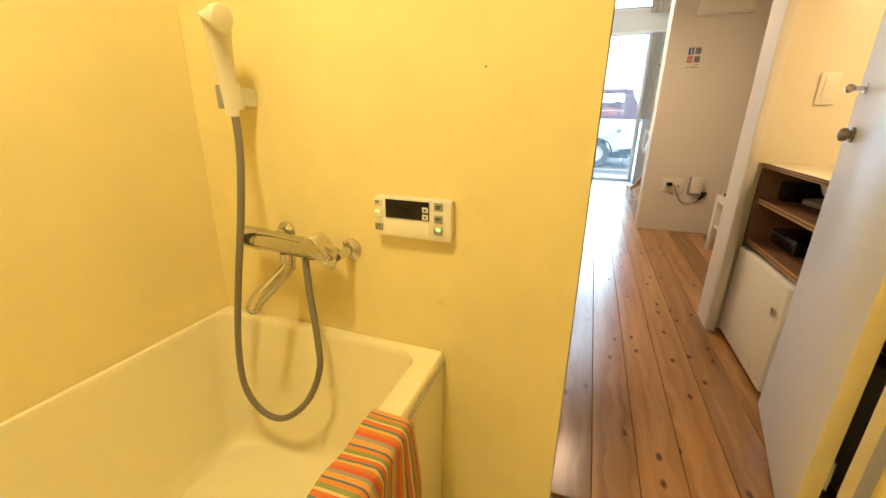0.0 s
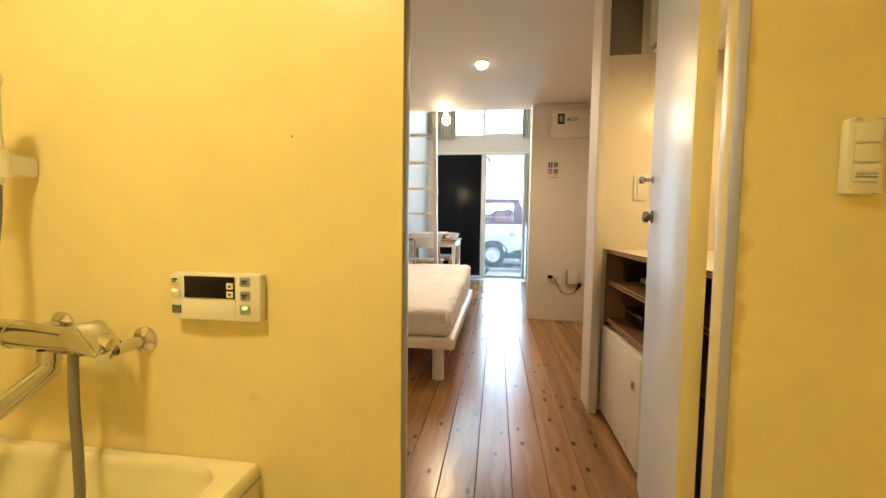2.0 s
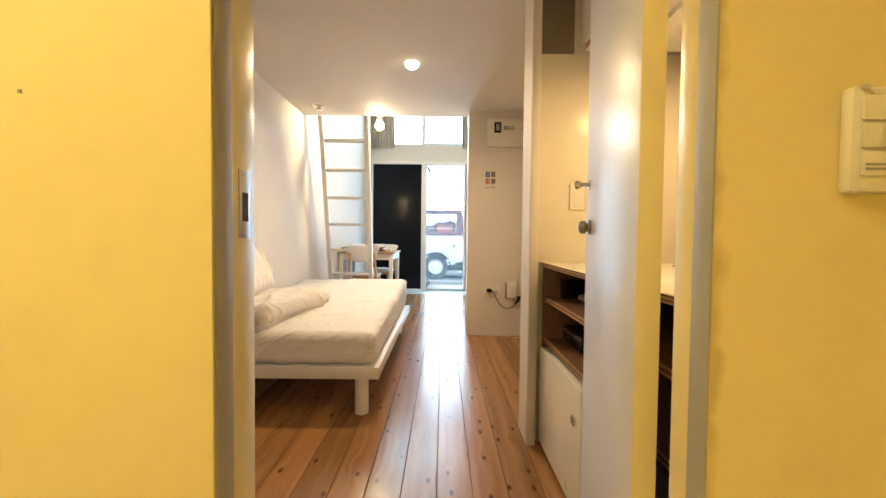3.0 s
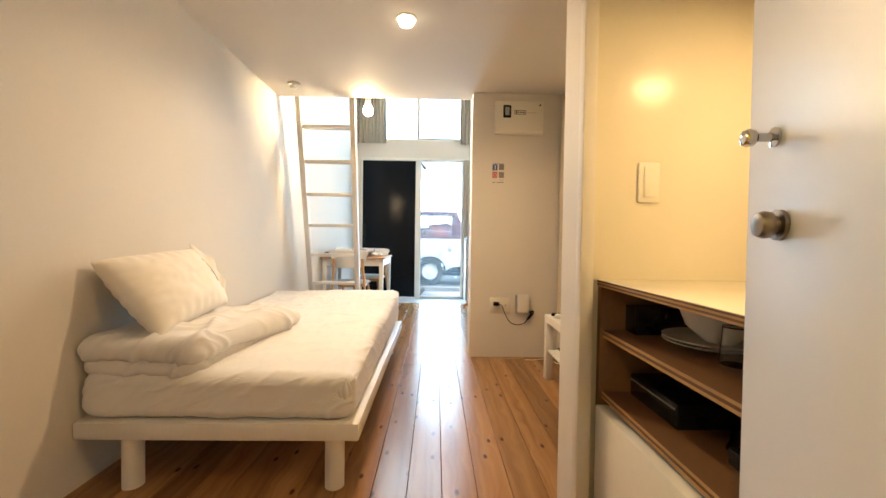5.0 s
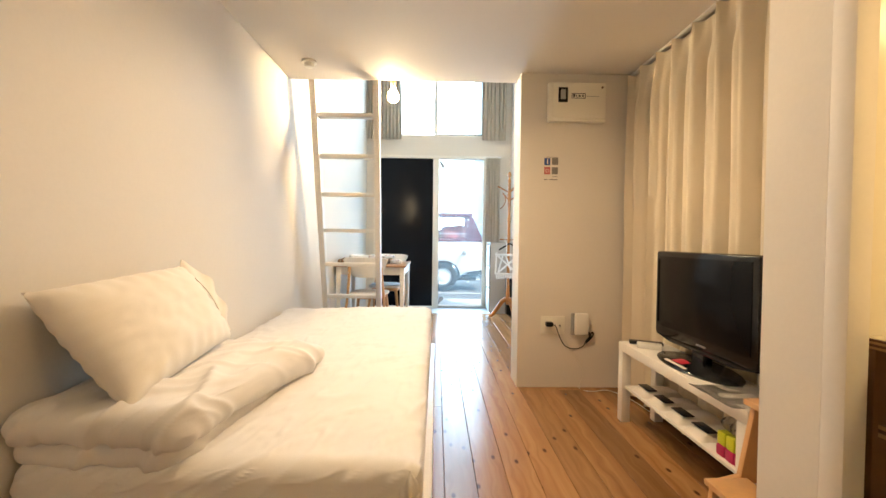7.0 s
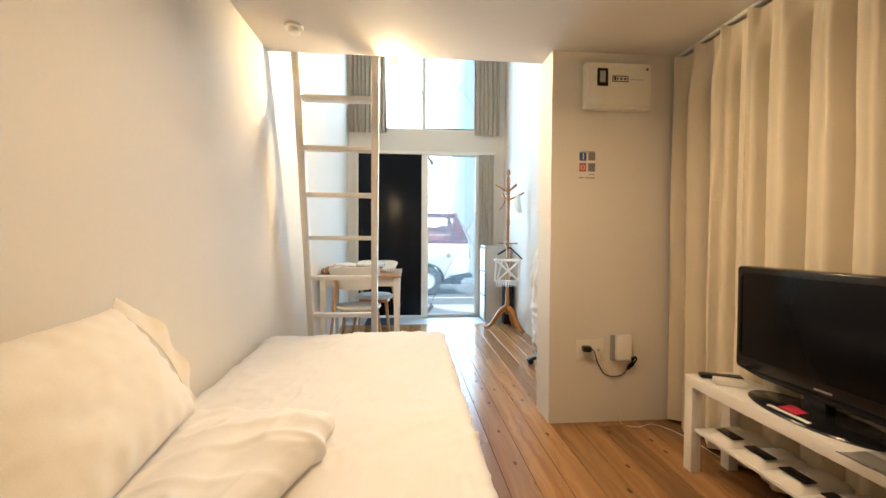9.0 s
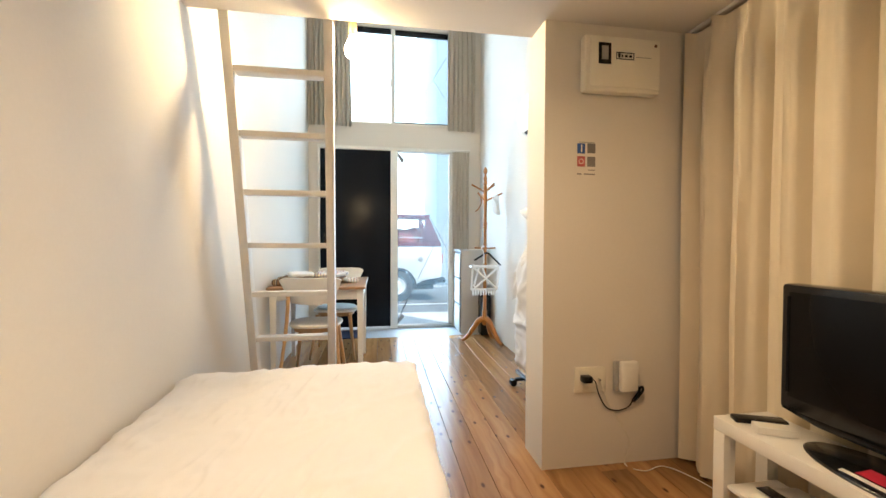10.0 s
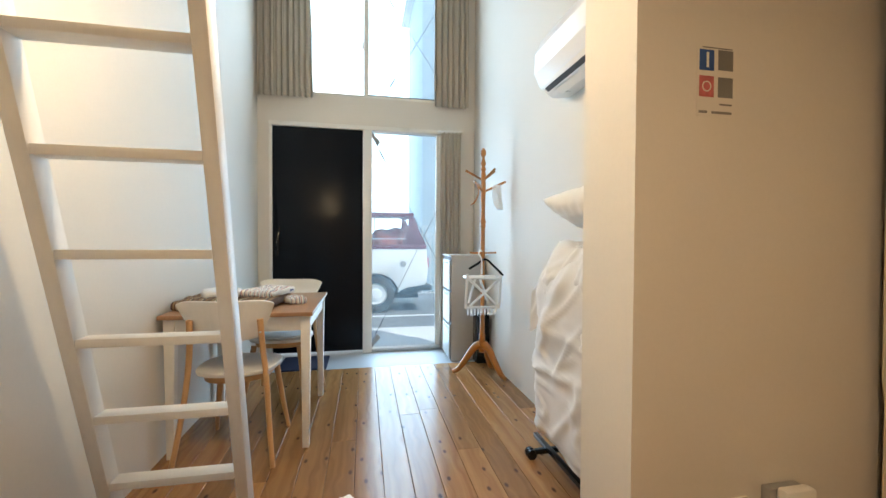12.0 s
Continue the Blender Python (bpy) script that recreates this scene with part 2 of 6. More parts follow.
M_BATHGLOW = material("bath_lamp_glow", (0.9, 0.8, 0.6), 0.3, bump=0, emit=(1.0, 0.78, 0.42), strength=3.3)
def let_light_through(m, amount):
    """Thin cloth: some of the light passes."""
    nt = m.node_tree
    out, p = nt.nodes["Material Output"], nt.nodes["Principled BSDF"]
    tr, mx = nt.nodes.new("ShaderNodeBsdfTranslucent"), nt.nodes.new("ShaderNodeMixShader")
    tr.inputs["Color"].default_value = (0.62, 0.60, 0.56, 1)
    mx.inputs[0].default_value = amount
    nt.links.new(p.outputs[0], mx.inputs[1])
    nt.links.new(tr.outputs[0], mx.inputs[2])
    nt.links.new(mx.outputs[0], out.inputs["Surface"])


let_light_through(M_CURTGREY, 0.30)
M_FLOOR = floor_wood()


def stained_panel():
    """The cream bathroom panel with brownish mould creeping along the edge beside the door."""
    m = material("bath_panel_stained", (0.83, 0.72, 0.37), 0.30, vary=0.06, scale=2.2, fine=14, bump=0.04)
    nt = m.node_tree
    p, link, N = nt.nodes["Principled BSDF"], nt.links.new, nt.nodes.new
    tint = p.inputs["Base Color"].links[0].from_socket
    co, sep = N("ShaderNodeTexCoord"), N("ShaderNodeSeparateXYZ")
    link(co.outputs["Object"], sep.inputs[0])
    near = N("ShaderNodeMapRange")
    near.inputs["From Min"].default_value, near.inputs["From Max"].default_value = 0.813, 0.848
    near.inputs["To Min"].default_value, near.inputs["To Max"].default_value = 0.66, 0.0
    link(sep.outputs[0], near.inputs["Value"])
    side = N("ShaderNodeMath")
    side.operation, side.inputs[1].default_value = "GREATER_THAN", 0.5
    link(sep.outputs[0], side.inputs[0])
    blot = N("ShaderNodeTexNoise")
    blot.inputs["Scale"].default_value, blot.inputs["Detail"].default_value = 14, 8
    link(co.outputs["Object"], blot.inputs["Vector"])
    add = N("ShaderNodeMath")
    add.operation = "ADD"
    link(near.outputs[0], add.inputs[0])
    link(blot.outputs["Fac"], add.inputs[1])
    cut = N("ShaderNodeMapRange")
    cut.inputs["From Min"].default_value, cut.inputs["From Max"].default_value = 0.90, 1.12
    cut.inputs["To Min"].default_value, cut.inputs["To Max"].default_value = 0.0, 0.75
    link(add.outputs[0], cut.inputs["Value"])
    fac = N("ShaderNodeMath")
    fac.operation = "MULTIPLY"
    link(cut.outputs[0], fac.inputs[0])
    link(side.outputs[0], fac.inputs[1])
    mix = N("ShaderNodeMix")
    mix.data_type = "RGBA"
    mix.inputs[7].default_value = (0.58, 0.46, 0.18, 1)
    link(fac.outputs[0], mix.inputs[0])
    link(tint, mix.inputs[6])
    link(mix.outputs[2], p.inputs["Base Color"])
    return m


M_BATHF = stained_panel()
M_GLASS = glass_material("clear_glass")


def veiled_glass():
    m = glass_material("veiled_glass", (0.87, 0.955, 1.0))
    nt = m.node_tree
    out = nt.nodes["Material Output"]
    clear = out.inputs["Surface"].links[0].from_socket
    # Translucent share lays a pale blue glare veil over the street view.
    film, mix = nt.nodes.new("ShaderNodeBsdfTranslucent"), nt.nodes.new("ShaderNodeMixShader")
    film.inputs["Color"].default_value = (0.50, 0.78, 1.0, 1)
    mix.inputs[0].default_value = 0.13
    nt.links.new(clear, mix.inputs[1])
    nt.links.new(film.outputs[0], mix.inputs[2])
    nt.links.new(mix.outputs[0], out.inputs["Surface"])
    return m


M_PANE = veiled_glass()
M_TOWEL = striped("striped_towel", 1, 13.0, [(0.0, (0.62, 0.20, 0.05)), (0.10, (0.70, 0.42, 0.12)), (0.18, (0.10, 0.20, 0.20)), (0.24, (0.62, 0.16, 0.05)),
    (0.36, (0.75, 0.52, 0.25)), (0.42, (0.25, 0.30, 0.10)), (0.52, (0.66, 0.24, 0.06)), (0.62, (0.12, 0.16, 0.22)), (0.67, (0.70, 0.34, 0.10)), (0.80, (0.30, 0.34, 0.24)), (0.88, (0.60, 0.12, 0.06))])
M_PLAID = striped("brown_plaid_cloth", 0, 16.0, [(0.0, (0.10, 0.05, 0.03)), (0.22, (0.36, 0.24, 0.12)), (0.38, (0.14, 0.07, 0.04)), (0.5, (0.50, 0.42, 0.30)), (0.62, (0.05, 0.03, 0.025)), (0.78, (0.27, 0.16, 0.08))])
M_NAPKIN = striped("patterned_napkin", 0, 40.0, [(0.0, (0.75, 0.74, 0.72)), (0.35, (0.12, 0.16, 0.30)), (0.5, (0.72, 0.70, 0.68)), (0.7, (0.45, 0.12, 0.10)), (0.82, (0.76, 0.75, 0.73))])

# ---- builders ----
ORIGIN = {}


def thing(name, label, category, at=None, group="", kind=""):
    """An empty that carries a thing's parts. With at, its parts are given in world metres."""
    ob = new(name)
    ob.empty_display_size = 0.05
    if at is not None:
        ob.location = at
        ORIGIN[ob] = Vector(at)
    return tagged(ob, label, category, group, kind)


def finish(name, bm, mat, smooth=40):
    me = bpy.data.meshes.new(name)
    bmesh.ops.recalc_face_normals(bm, faces=bm.faces)
    bm.to_mesh(me)
    bm.free()
    if smooth:
        me.polygons.foreach_set("use_smooth", [True] * len(me.polygons))
        me.set_sharp_from_angle(angle=radians(smooth))
    me.materials.append(mat)
    return me


def part(name, bm, mat, parent, label="", smooth=40):
    root = parent
    while root.parent:
        root = root.parent
    if root in ORIGIN:
        bmesh.ops.translate(bm, verts=bm.verts, vec=-ORIGIN[root])
    ob = new(name, finish(name, bm, mat, smooth))
    ob.parent = parent
    return tagged(ob, label)


def solid(name, bm, mat, label, category, group="", kind="", smooth=40):
    return tagged(new(name, finish(name, bm, mat, smooth)), label, category, group, kind)


def box(x0, x1, y0, y1, z0, z1, bevel=0.003, seg=2, bm=None):
    own = bmesh.new()
    bmesh.ops.create_cube(own, size=1.0)
    for v in own.verts:
        v.co = Vector((x0 + (v.co.x + 0.5) * (x1 - x0), y0 + (v.co.y + 0.5) * (y1 - y0), z0 + (v.co.z + 0.5) * (z1 - z0)))
    if bevel:
        bmesh.ops.bevel(own, geom=own.edges[:], offset=bevel, segments=seg, profile=0.5, affect="EDGES")
    return joined(bm, own) if bm else own


def joined(bm, *others):
    for o in others:
        tmp = bpy.data.meshes.new("tmp")
        o.to_mesh(tmp)
        o.free()
        bm.from_mesh(tmp)
        bpy.data.meshes.remove(tmp)
    return bm


def turned(bm, m):
    bmesh.ops.transform(bm, matrix=m, verts=bm.verts)
    return bm


def rod(p0, p1, r0, r1=None, seg=12):
    """A round bar from p0 to p1, tapered, with closed ends."""
    p0, p1 = Vector(p0), Vector(p1)
    bm = bmesh.new()
    bmesh.ops.create_cone(bm, cap_ends=True, segments=seg, radius1=r0, radius2=r0 if r1 is None else r1, depth=(p1 - p0).length)
    m = Matrix.Translation((p0 + p1) / 2) @ (p1 - p0).to_track_quat("Z", "Y").to_matrix().to_4x4()
    return turned(bm, m)


def lathe(profile, at=(0, 0, 0), seg=24, cap=True):
    """A turned form from (radius, height) pairs round the z axis."""
    bm = bmesh.new()
    rings = []
    for r, z in profile:
        rings.append([bm.verts.new((at[0] + r * math.cos(2 * math.pi * k / seg), at[1] + r * math.sin(2 * math.pi * k / seg), at[2] + z)) for k in range(seg)])
    for a, b in zip(rings, rings[1:]):
        for k in range(seg):
            bm.faces.new((a[k], a[(k + 1) % seg], b[(k + 1) % seg], b[k]))
    if cap:
        bm.faces.new(rings[0][::-1])
        bm.faces.new(rings[-1])
    return bm


def smooth_path(points, n=8):
    pts = [Vector(p) for p in points]
    out = []
    for i in range(len(pts) - 1):
        a, b, c, d = pts[max(i - 1, 0)], pts[i], pts[i + 1], pts[min(i + 2, len(pts) - 1)]
        for k in range(n):
            t = k / n
            out.append(0.5 * (2 * b + (c - a) * t + (2 * a - 5 * b + 4 * c - d) * t * t + (3 * b - a - 3 * c + d) * t ** 3))
    return out + [pts[-1]]


def tube(points, r, seg=8, n=8, radii=None):
    """A bent round tube through the points."""
    path = smooth_path(points, n)
    bm = bmesh.new()
    rings, up = [], Vector((0.13, 0.21, 0.97))
    for i, p in enumerate(path):
        way = (path[min(i + 1, len(path) - 1)] - path[max(i - 1, 0)]).normalized()
        side = way.cross(up).normalized()
        over = side.cross(way).normalized()
        up = over
        rad = r if radii is None else radii[0] + (radii[1] - radii[0]) * i / (len(path) - 1)
        rings.append([bm.verts.new(p + rad * (math.cos(2 * math.pi * k / seg) * side + math.sin(2 * math.pi * k / seg) * over)) for k in range(seg)])
    for a, b in zip(rings, rings[1:]):
        for k in range(seg):
            bm.faces.new((a[k], a[(k + 1) % seg], b[(k + 1) % seg], b[k]))
    bm.faces.new(rings[0][::-1])
    bm.faces.new(rings[-1])
    return bm


def prism(outline, axis, a, b, bevel=0.0):
    """An outline of (u, v) pairs pushed along an axis from a to b."""
    def at(u, v, w):
        return {"x": (w, u, v), "y": (u, w, v), "z": (u, v, w)}[axis]
    bm = bmesh.new()
    lo = [bm.verts.new(at(u, v, a)) for u, v in outline]
    hi = [bm.verts.new(at(u, v, b)) for u, v in outline]
    n = len(outline)
    for k in range(n):
        bm.faces.new((lo[k], lo[(k + 1) % n], hi[(k + 1) % n], hi[k]))
    bm.faces.new(lo[::-1])
    bm.faces.new(hi)
    bmesh.ops.recalc_face_normals(bm, faces=bm.faces)
    if bevel:
        bmesh.ops.bevel(bm, geom=bm.edges[:], offset=bevel, segments=2, profile=0.5, affect="EDGES")
    return bm


def sheet(fn, nu, nv, thick=0.0):
    """A surface fn(u, v) over the unit square; with thick, closed into a slab of that thickness."""
    bm = bmesh.new()
    grid = [[bm.verts.new(fn(i / nu, j / nv)) for j in range(nv + 1)] for i in range(nu + 1)]
    for i in range(nu):
        for j in range(nv):
            bm.faces.new((grid[i][j], grid[i + 1][j], grid[i + 1][j + 1], grid[i][j + 1]))
    if thick:
        bm.normal_update()
        back = [[bm.verts.new(v.co - v.normal * thick) for v in row] for row in grid]
        for i in range(nu):
            for j in range(nv):
                bm.faces.new((back[i][j], back[i][j + 1], back[i + 1][j + 1], back[i + 1][j]))
        rim = [(i, 0) for i in range(nu)] + [(nu, j) for j in range(nv)] + [(i, nv) for i in range(nu, 0, -1)] + [(0, j) for j in range(nv, 0, -1)]
        for (a, b), (c, d) in zip(rim, rim[1:] + rim[:1]):
            bm.faces.new((grid[a][b], back[a][b], back[c][d], grid[c][d]))
    return bm


def wrinkle(x, y, z, scale, amount, octaves=3):
    return amount * sum(noise.noise(Vector((x, y, z)) * scale * 2 ** k) / 1.8 ** k for k in range(octaves))


def ridge(q, ridges):
    """Cloth folds: for each (angle, scale, height, seed) a set of sharp crests that run along that angle."""
    total = 0.0
    for angle, scale, height, seed in ridges:
        a = radians(angle)
        along, across = q.x * math.cos(a) + q.y * math.sin(a), -q.x * math.sin(a) + q.y * math.cos(a) + 0.7 * q.z
        n = noise.noise(Vector((along * 0.28 * scale, across * scale, seed)))
        m = noise.noise(Vector((along * 0.5 * scale, across * 0.4 * scale, seed + 40)))
        total += height * (1 - min(1, abs(n) * 6.0)) ** 1.5 * max(0.0, min(1, 0.5 + 1.4 * m))
    return total


def soft_box(x0, x1, y0, y1, z0, z1, radius=0.05, cuts=24, amount=0.004, scale=6.0, sag=0.0, ridges=()):
    """A padded block with rounded, slightly uneven faces."""
    bm = bmesh.new()
    bmesh.ops.create_cube(bm, size=2.0)
    bmesh.ops.subdivide_edges(bm, edges=bm.edges[:], cuts=cuts, use_grid_fill=True)
    c, h = Vector(((x0 + x1) / 2, (y0 + y1) / 2, (z0 + z1) / 2)), Vector(((x1 - x0) / 2, (y1 - y0) / 2, (z1 - z0) / 2))
    for v in bm.verts:
        p = Vector((v.co.x * h.x, v.co.y * h.y, v.co.z * h.z))
        core = Vector([max(-h[k] + radius, min(h[k] - radius, p[k])) for k in range(3)])
        off = p - core
        if off.length > 1e-6:
            p = core + off.normalized() * min(radius, off.length if sum(abs(o) > 1e-6 for o in off) == 1 else radius)
        q = c + p
        w = wrinkle(q.x, q.y * 0.6, q.z, scale, amount) + ridge(q, ridges)
        n = off.normalized() if off.length > 1e-6 else Vector((0, 0, 1))
        q += n * w
        if sag:
            q.z -= sag * (1 - abs(v.co.x)) * (1 - abs(v.co.y))
        v.co = q
    return bm

# ---- the large structure ----
XL, XR, XA = -0.895, 1.300, 1.680          # left wall, right wall of the tall room, right wall of the alcove
YB, YD, YF = 2.310, 2.450, 9.090           # bathroom wall and its far side, street wall
YP0, YP1 = 5.730, 5.900                    # partition
ZC, ZH = 2.170, 4.150                      # low ceiling, tall ceiling


def wall(name, bm, mat, label, smooth=0):
    return solid(name, bm, mat, label, "wall", kind="structure", smooth=smooth)


def block(*spans):
    bm = bmesh.new()
    for s in spans:
        box(*s, bevel=0, bm=bm)
    return bm


PL = "plain off-white painted wall"
wall("wall_left", block((XL - 0.12, XL, YD, YF + 0.14, -0.1, ZH)), M_WALL, PL)
wall("wall_right", block((XR, XR + 0.12, YP1, YF + 0.14, -0.1, ZH)), M_WALL, PL + " beside the entrance")
wall("wall_alcove", block((XA, XA + 0.12, YD, YP1, -0.1, ZC + 0.15)), M_WALL, PL + " behind the television")
wall("wall_partition", block((0.750, XA, YP0, YP1 + 0.05, -0.1, ZC)), M_WALL, "off-white partition wall with a free end")
wall("wall_stub", block((0.903, XA, 3.712, 3.852, 0, ZC)), M_WALL, "off-white wall end between kitchen and bed space")
solid("trim_stub", box(0.903, 0.943, 3.668, 3.7118, 0, ZC, 0.0008), M_WALL, "white painted trim on the wall end", "trim", kind="structure")
wall("wall_street", block((XL, -0.785, YF, YF + 0.14, -0.1, ZH), (1.135, XR, YF, YF + 0.14, -0.1, ZH), (-0.785, 1.135, YF, YF + 0.14, 2.310, 2.600),
                          (-0.785, -0.60, YF, YF + 0.14, 2.600, ZH), (0.915, 1.135, YF, YF + 0.14, 2.600, ZH), (-0.60, 0.915, YF, YF + 0.14, 3.870, ZH)),
     M_WALL, "off-white street wall with door and high window")
wall("wall_loft_back", block((XL, XA, 4.0, 4.12, ZC + 0.15, ZH)), M_WALL, PL + " at the back of the loft")
wall("wall_loft_side", block((XR, XR + 0.12, 4.12, YP1, ZC + 0.15, ZH)), M_WALL, PL + " beside the loft")
solid("ceiling_low", block((XL, XA, YD, YP1, ZC, ZC + 0.15)), M_CEIL, "low white painted ceiling under the loft", "ceiling", kind="structure", smooth=0)
solid("ceiling_high", block((XL - 0.12, XR + 0.12, 4.0, YF + 0.14, ZH, ZH + 0.12)), M_CEIL, "high white ceiling above the entrance room", "ceiling", kind="structure", smooth=0)
solid("floor_base", block((XL - 0.12, XA + 0.12, YD, 8.52, -0.12, -0.019)), M_PLYDARK, "dark subfloor beneath the boards", "floor", kind="structure", smooth=0)
solid("floor_genkan", block((XL, XR, 8.52, YF + 0.14, -0.12, -0.016)), M_CONC, "grey mortar entrance floor", "floor", kind="structure", smooth=0)

# bathroom shell
BX0, BX1, BY0, BZ0, BZ1 = -0.735, 1.42, 0.72, -0.03, 2.06
BL = "glossy cream bathroom wall panel"
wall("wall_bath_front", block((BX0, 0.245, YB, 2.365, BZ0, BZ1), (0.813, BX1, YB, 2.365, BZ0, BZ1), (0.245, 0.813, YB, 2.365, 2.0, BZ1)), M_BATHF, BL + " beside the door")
wall("wall_bath_back_side", block((XL, 0.1995, 2.366, YD, -0.1, ZC), (0.876, XA, 2.366, YD, -0.1, ZC), (0.1995, 0.876, 2.366, YD, 2.021, ZC)), M_WALL, PL + " around the bathroom door")
wall("wall_bath_left", block((BX0 - 0.1, BX0, BY0, 2.365, BZ0 - 0.1, BZ1)), M_BATH, BL + " along the tub")
wall("wall_bath_right", block((BX1, BX1 + 0.1, BY0, 2.365, BZ0 - 0.1, BZ1)), M_BATH, BL)
wall("wall_bath_rear", block((BX0 - 0.1, BX1 + 0.1, BY0 - 0.1, BY0, BZ0 - 0.1, BZ1)), M_BATH, BL)
solid("ceiling_bath", block((BX0 - 0.1, BX1 + 0.1, BY0 - 0.1, 2.365, BZ1, BZ1 + 0.1)), M_BATH, "cream bathroom ceiling panel", "ceiling", kind="structure", smooth=0)
solid("floor_bath", block((BX0 - 0.1, BX1 + 0.1, BY0 - 0.1, YD, BZ0 - 0.1, BZ0)), M_TUB, "cream bathroom floor pan", "floor", kind="structure", smooth=0)

# bathroom door frame: grey gasket strips and cream jambs
solid("trim_gasket", joined(box(0.2235, 0.2475, 2.313, 2.352, 0, 1.998, 0.002), box(0.8098, 0.8127, 2.3095, 2.3425, 0, 1.998, 0.0008)), M_GASKET, "grey rubber strips in the bathroom door frame", "trim", kind="structure")
solid("trim_jamb", joined(box(0.200, 0.2265, 2.353, 2.452, 0, 2.02, 0.002), box(0.8106, 0.8127, 2.3428, 2.3790, 0, 2.02, 0.0005), box(0.8129, 0.8757, 2.3655, 2.3788, 0, 2.02, 0.001), box(0.227, 0.811, 2.366, 2.449, 1.985, 2.02, 0.002)), M_BATH, "cream door jambs of the bathroom door", "trim", kind="structure")

# street door: frame, black sliding leaf, glass leaf
entrance = thing("door_1", "street door with black sliding leaf and glazed opening", "door", (0.17, YF, 0), kind="structure")
part("frame_head", box(-0.785, 1.135, YF - 0.035, YF + 0.10, 2.265, 2.309), M_WHITE, entrance)
part("frame_side", box(-0.784, -0.755, YF - 0.035, YF + 0.10, -0.015, 2.264), M_WHITE, entrance)
part("frame_side", box(1.105, 1.134, YF - 0.035, YF + 0.10, -0.015, 2.264), M_WHITE, entrance)
part("mullion", box(0.118, 0.208, YF - 0.045, YF + 0.06, -0.014, 2.2635), M_WHITE, entrance)
part("frame_stile", box(0.885, 0.935, YF + 0.005, YF + 0.07, 0.025, 2.2625), M_WHITE, entrance)
part("threshold", box(0.2085, 1.104, YF - 0.03, YF + 0.10, -0.0155, 0.022), M_STEEL, entrance)
leaf = part("black_leaf", box(-0.754, 0.117, YF - 0.020, YF + 0.03, 0.012, 2.262, 0.004), M_BLACKDOOR, entrance, "black steel sliding leaf")
part("pull", box(-0.735, -0.690, YF - 0.024, YF - 0.0195, 0.98, 1.22, 0.003), M_BLACK, leaf, "recessed black pull")
pane = part("glass_pane", box(0.209, 0.884, YF + 0.036, YF + 0.042, 0.024, 2.262, 0), M_PANE, entrance, "clear glass", 0)
pane.visible_shadow = False
part("fixed_panel", box(0.936, 1.104, YF + 0.02, YF + 0.05, 0.023, 2.262), M_WHITE, entrance)

window = thing("window_1", "high aluminium window with two sliding sashes", "window", (0.15, YF, 2.6), kind="structure")
part("window_frame", joined(box(-0.60, 0.915, YF + 0.01, YF + 0.09, 2.601, 2.63), box(-0.60, 0.915, YF + 0.01, YF + 0.09, 3.835, 3.869), box(-0.599, -0.57, YF + 0.01, YF + 0.09, 2.631, 3.834), box(0.885, 0.914, YF + 0.01, YF + 0.09, 2.631, 3.834)), M_WHITE, window)
part("meeting_stile", box(0.125, 0.175, YF + 0.02, YF + 0.07, 2.631, 3.834), M_WHITE, window, "white meeting stile")
part("sash_rail", box(0.176, 0.884, YF + 0.045, YF + 0.075, 2.631, 2.652), M_BLACK, window, "dark bottom rail")
part("head_rail", box(-0.569, 0.124, YF + 0.03, YF + 0.06, 3.765, 3.833), M_BLACK, window, "dark head rail")
part("head_rail", box(0.176, 0.884, YF + 0.045, YF + 0.075, 3.765, 3.833), M_BLACK, window, "dark head rail")
part("catch", box(0.105, 0.123, YF + 0.0, YF + 0.03, 3.10, 3.17), M_STEEL, window)
for x0, x1, y in ((-0.569, 0.124, YF + 0.045), (0.176, 0.884, YF + 0.060)):
    p = part("pane", box(x0, x1, y, y + 0.005, 2.653, 3.764, 0), M_PANE, window, "", 0)
    p.visible_shadow = False

# steel rod braces across the openings
def brace(label, lines, plates):
    b = thing("rod_brace", label, "brace", (0.2, YF - 0.02, lines[0][0][2]))
    for a, c in lines:
        part("rod", rod(a, c, 0.0032, seg=8), M_DARKSTEEL, b)
        way = (Vector(c) - Vector(a)).normalized()
        mid = Vector(a) + way * 0.20
        part("turnbuckle", rod(mid - way * 0.05, mid + way * 0.05, 0.008, seg=8), M_DARKSTEEL, b)
    for x, z, s in plates:
        part("gusset", prism([(x, z), (x + 0.09, z + s * 0.10), (x + 0.055, z + s * 0.14), (x, z + s * 0.05)], "y", YF - 0.002, YF + 0.004), M_GREYP, b, "grey steel gusset plate")
    return b


brace("thin steel rod cross brace behind the glass door", [((0.215, YF + 0.001, 2.20), (0.884, YF + 0.001, 0.95)), ((0.215, YF + 0.012, 0.09), (0.884, YF + 0.012, 1.45))], [(0.209, 2.255, -1), (0.209, 0.026, 1)])
brace("thin steel rod cross brace across the high window", [((0.32, YF + 0.100, 2.64), (0.884, YF + 0.100, 3.60)), ((0.30, YF + 0.110, 3.82), (0.884, YF + 0.110, 2.95))], [])

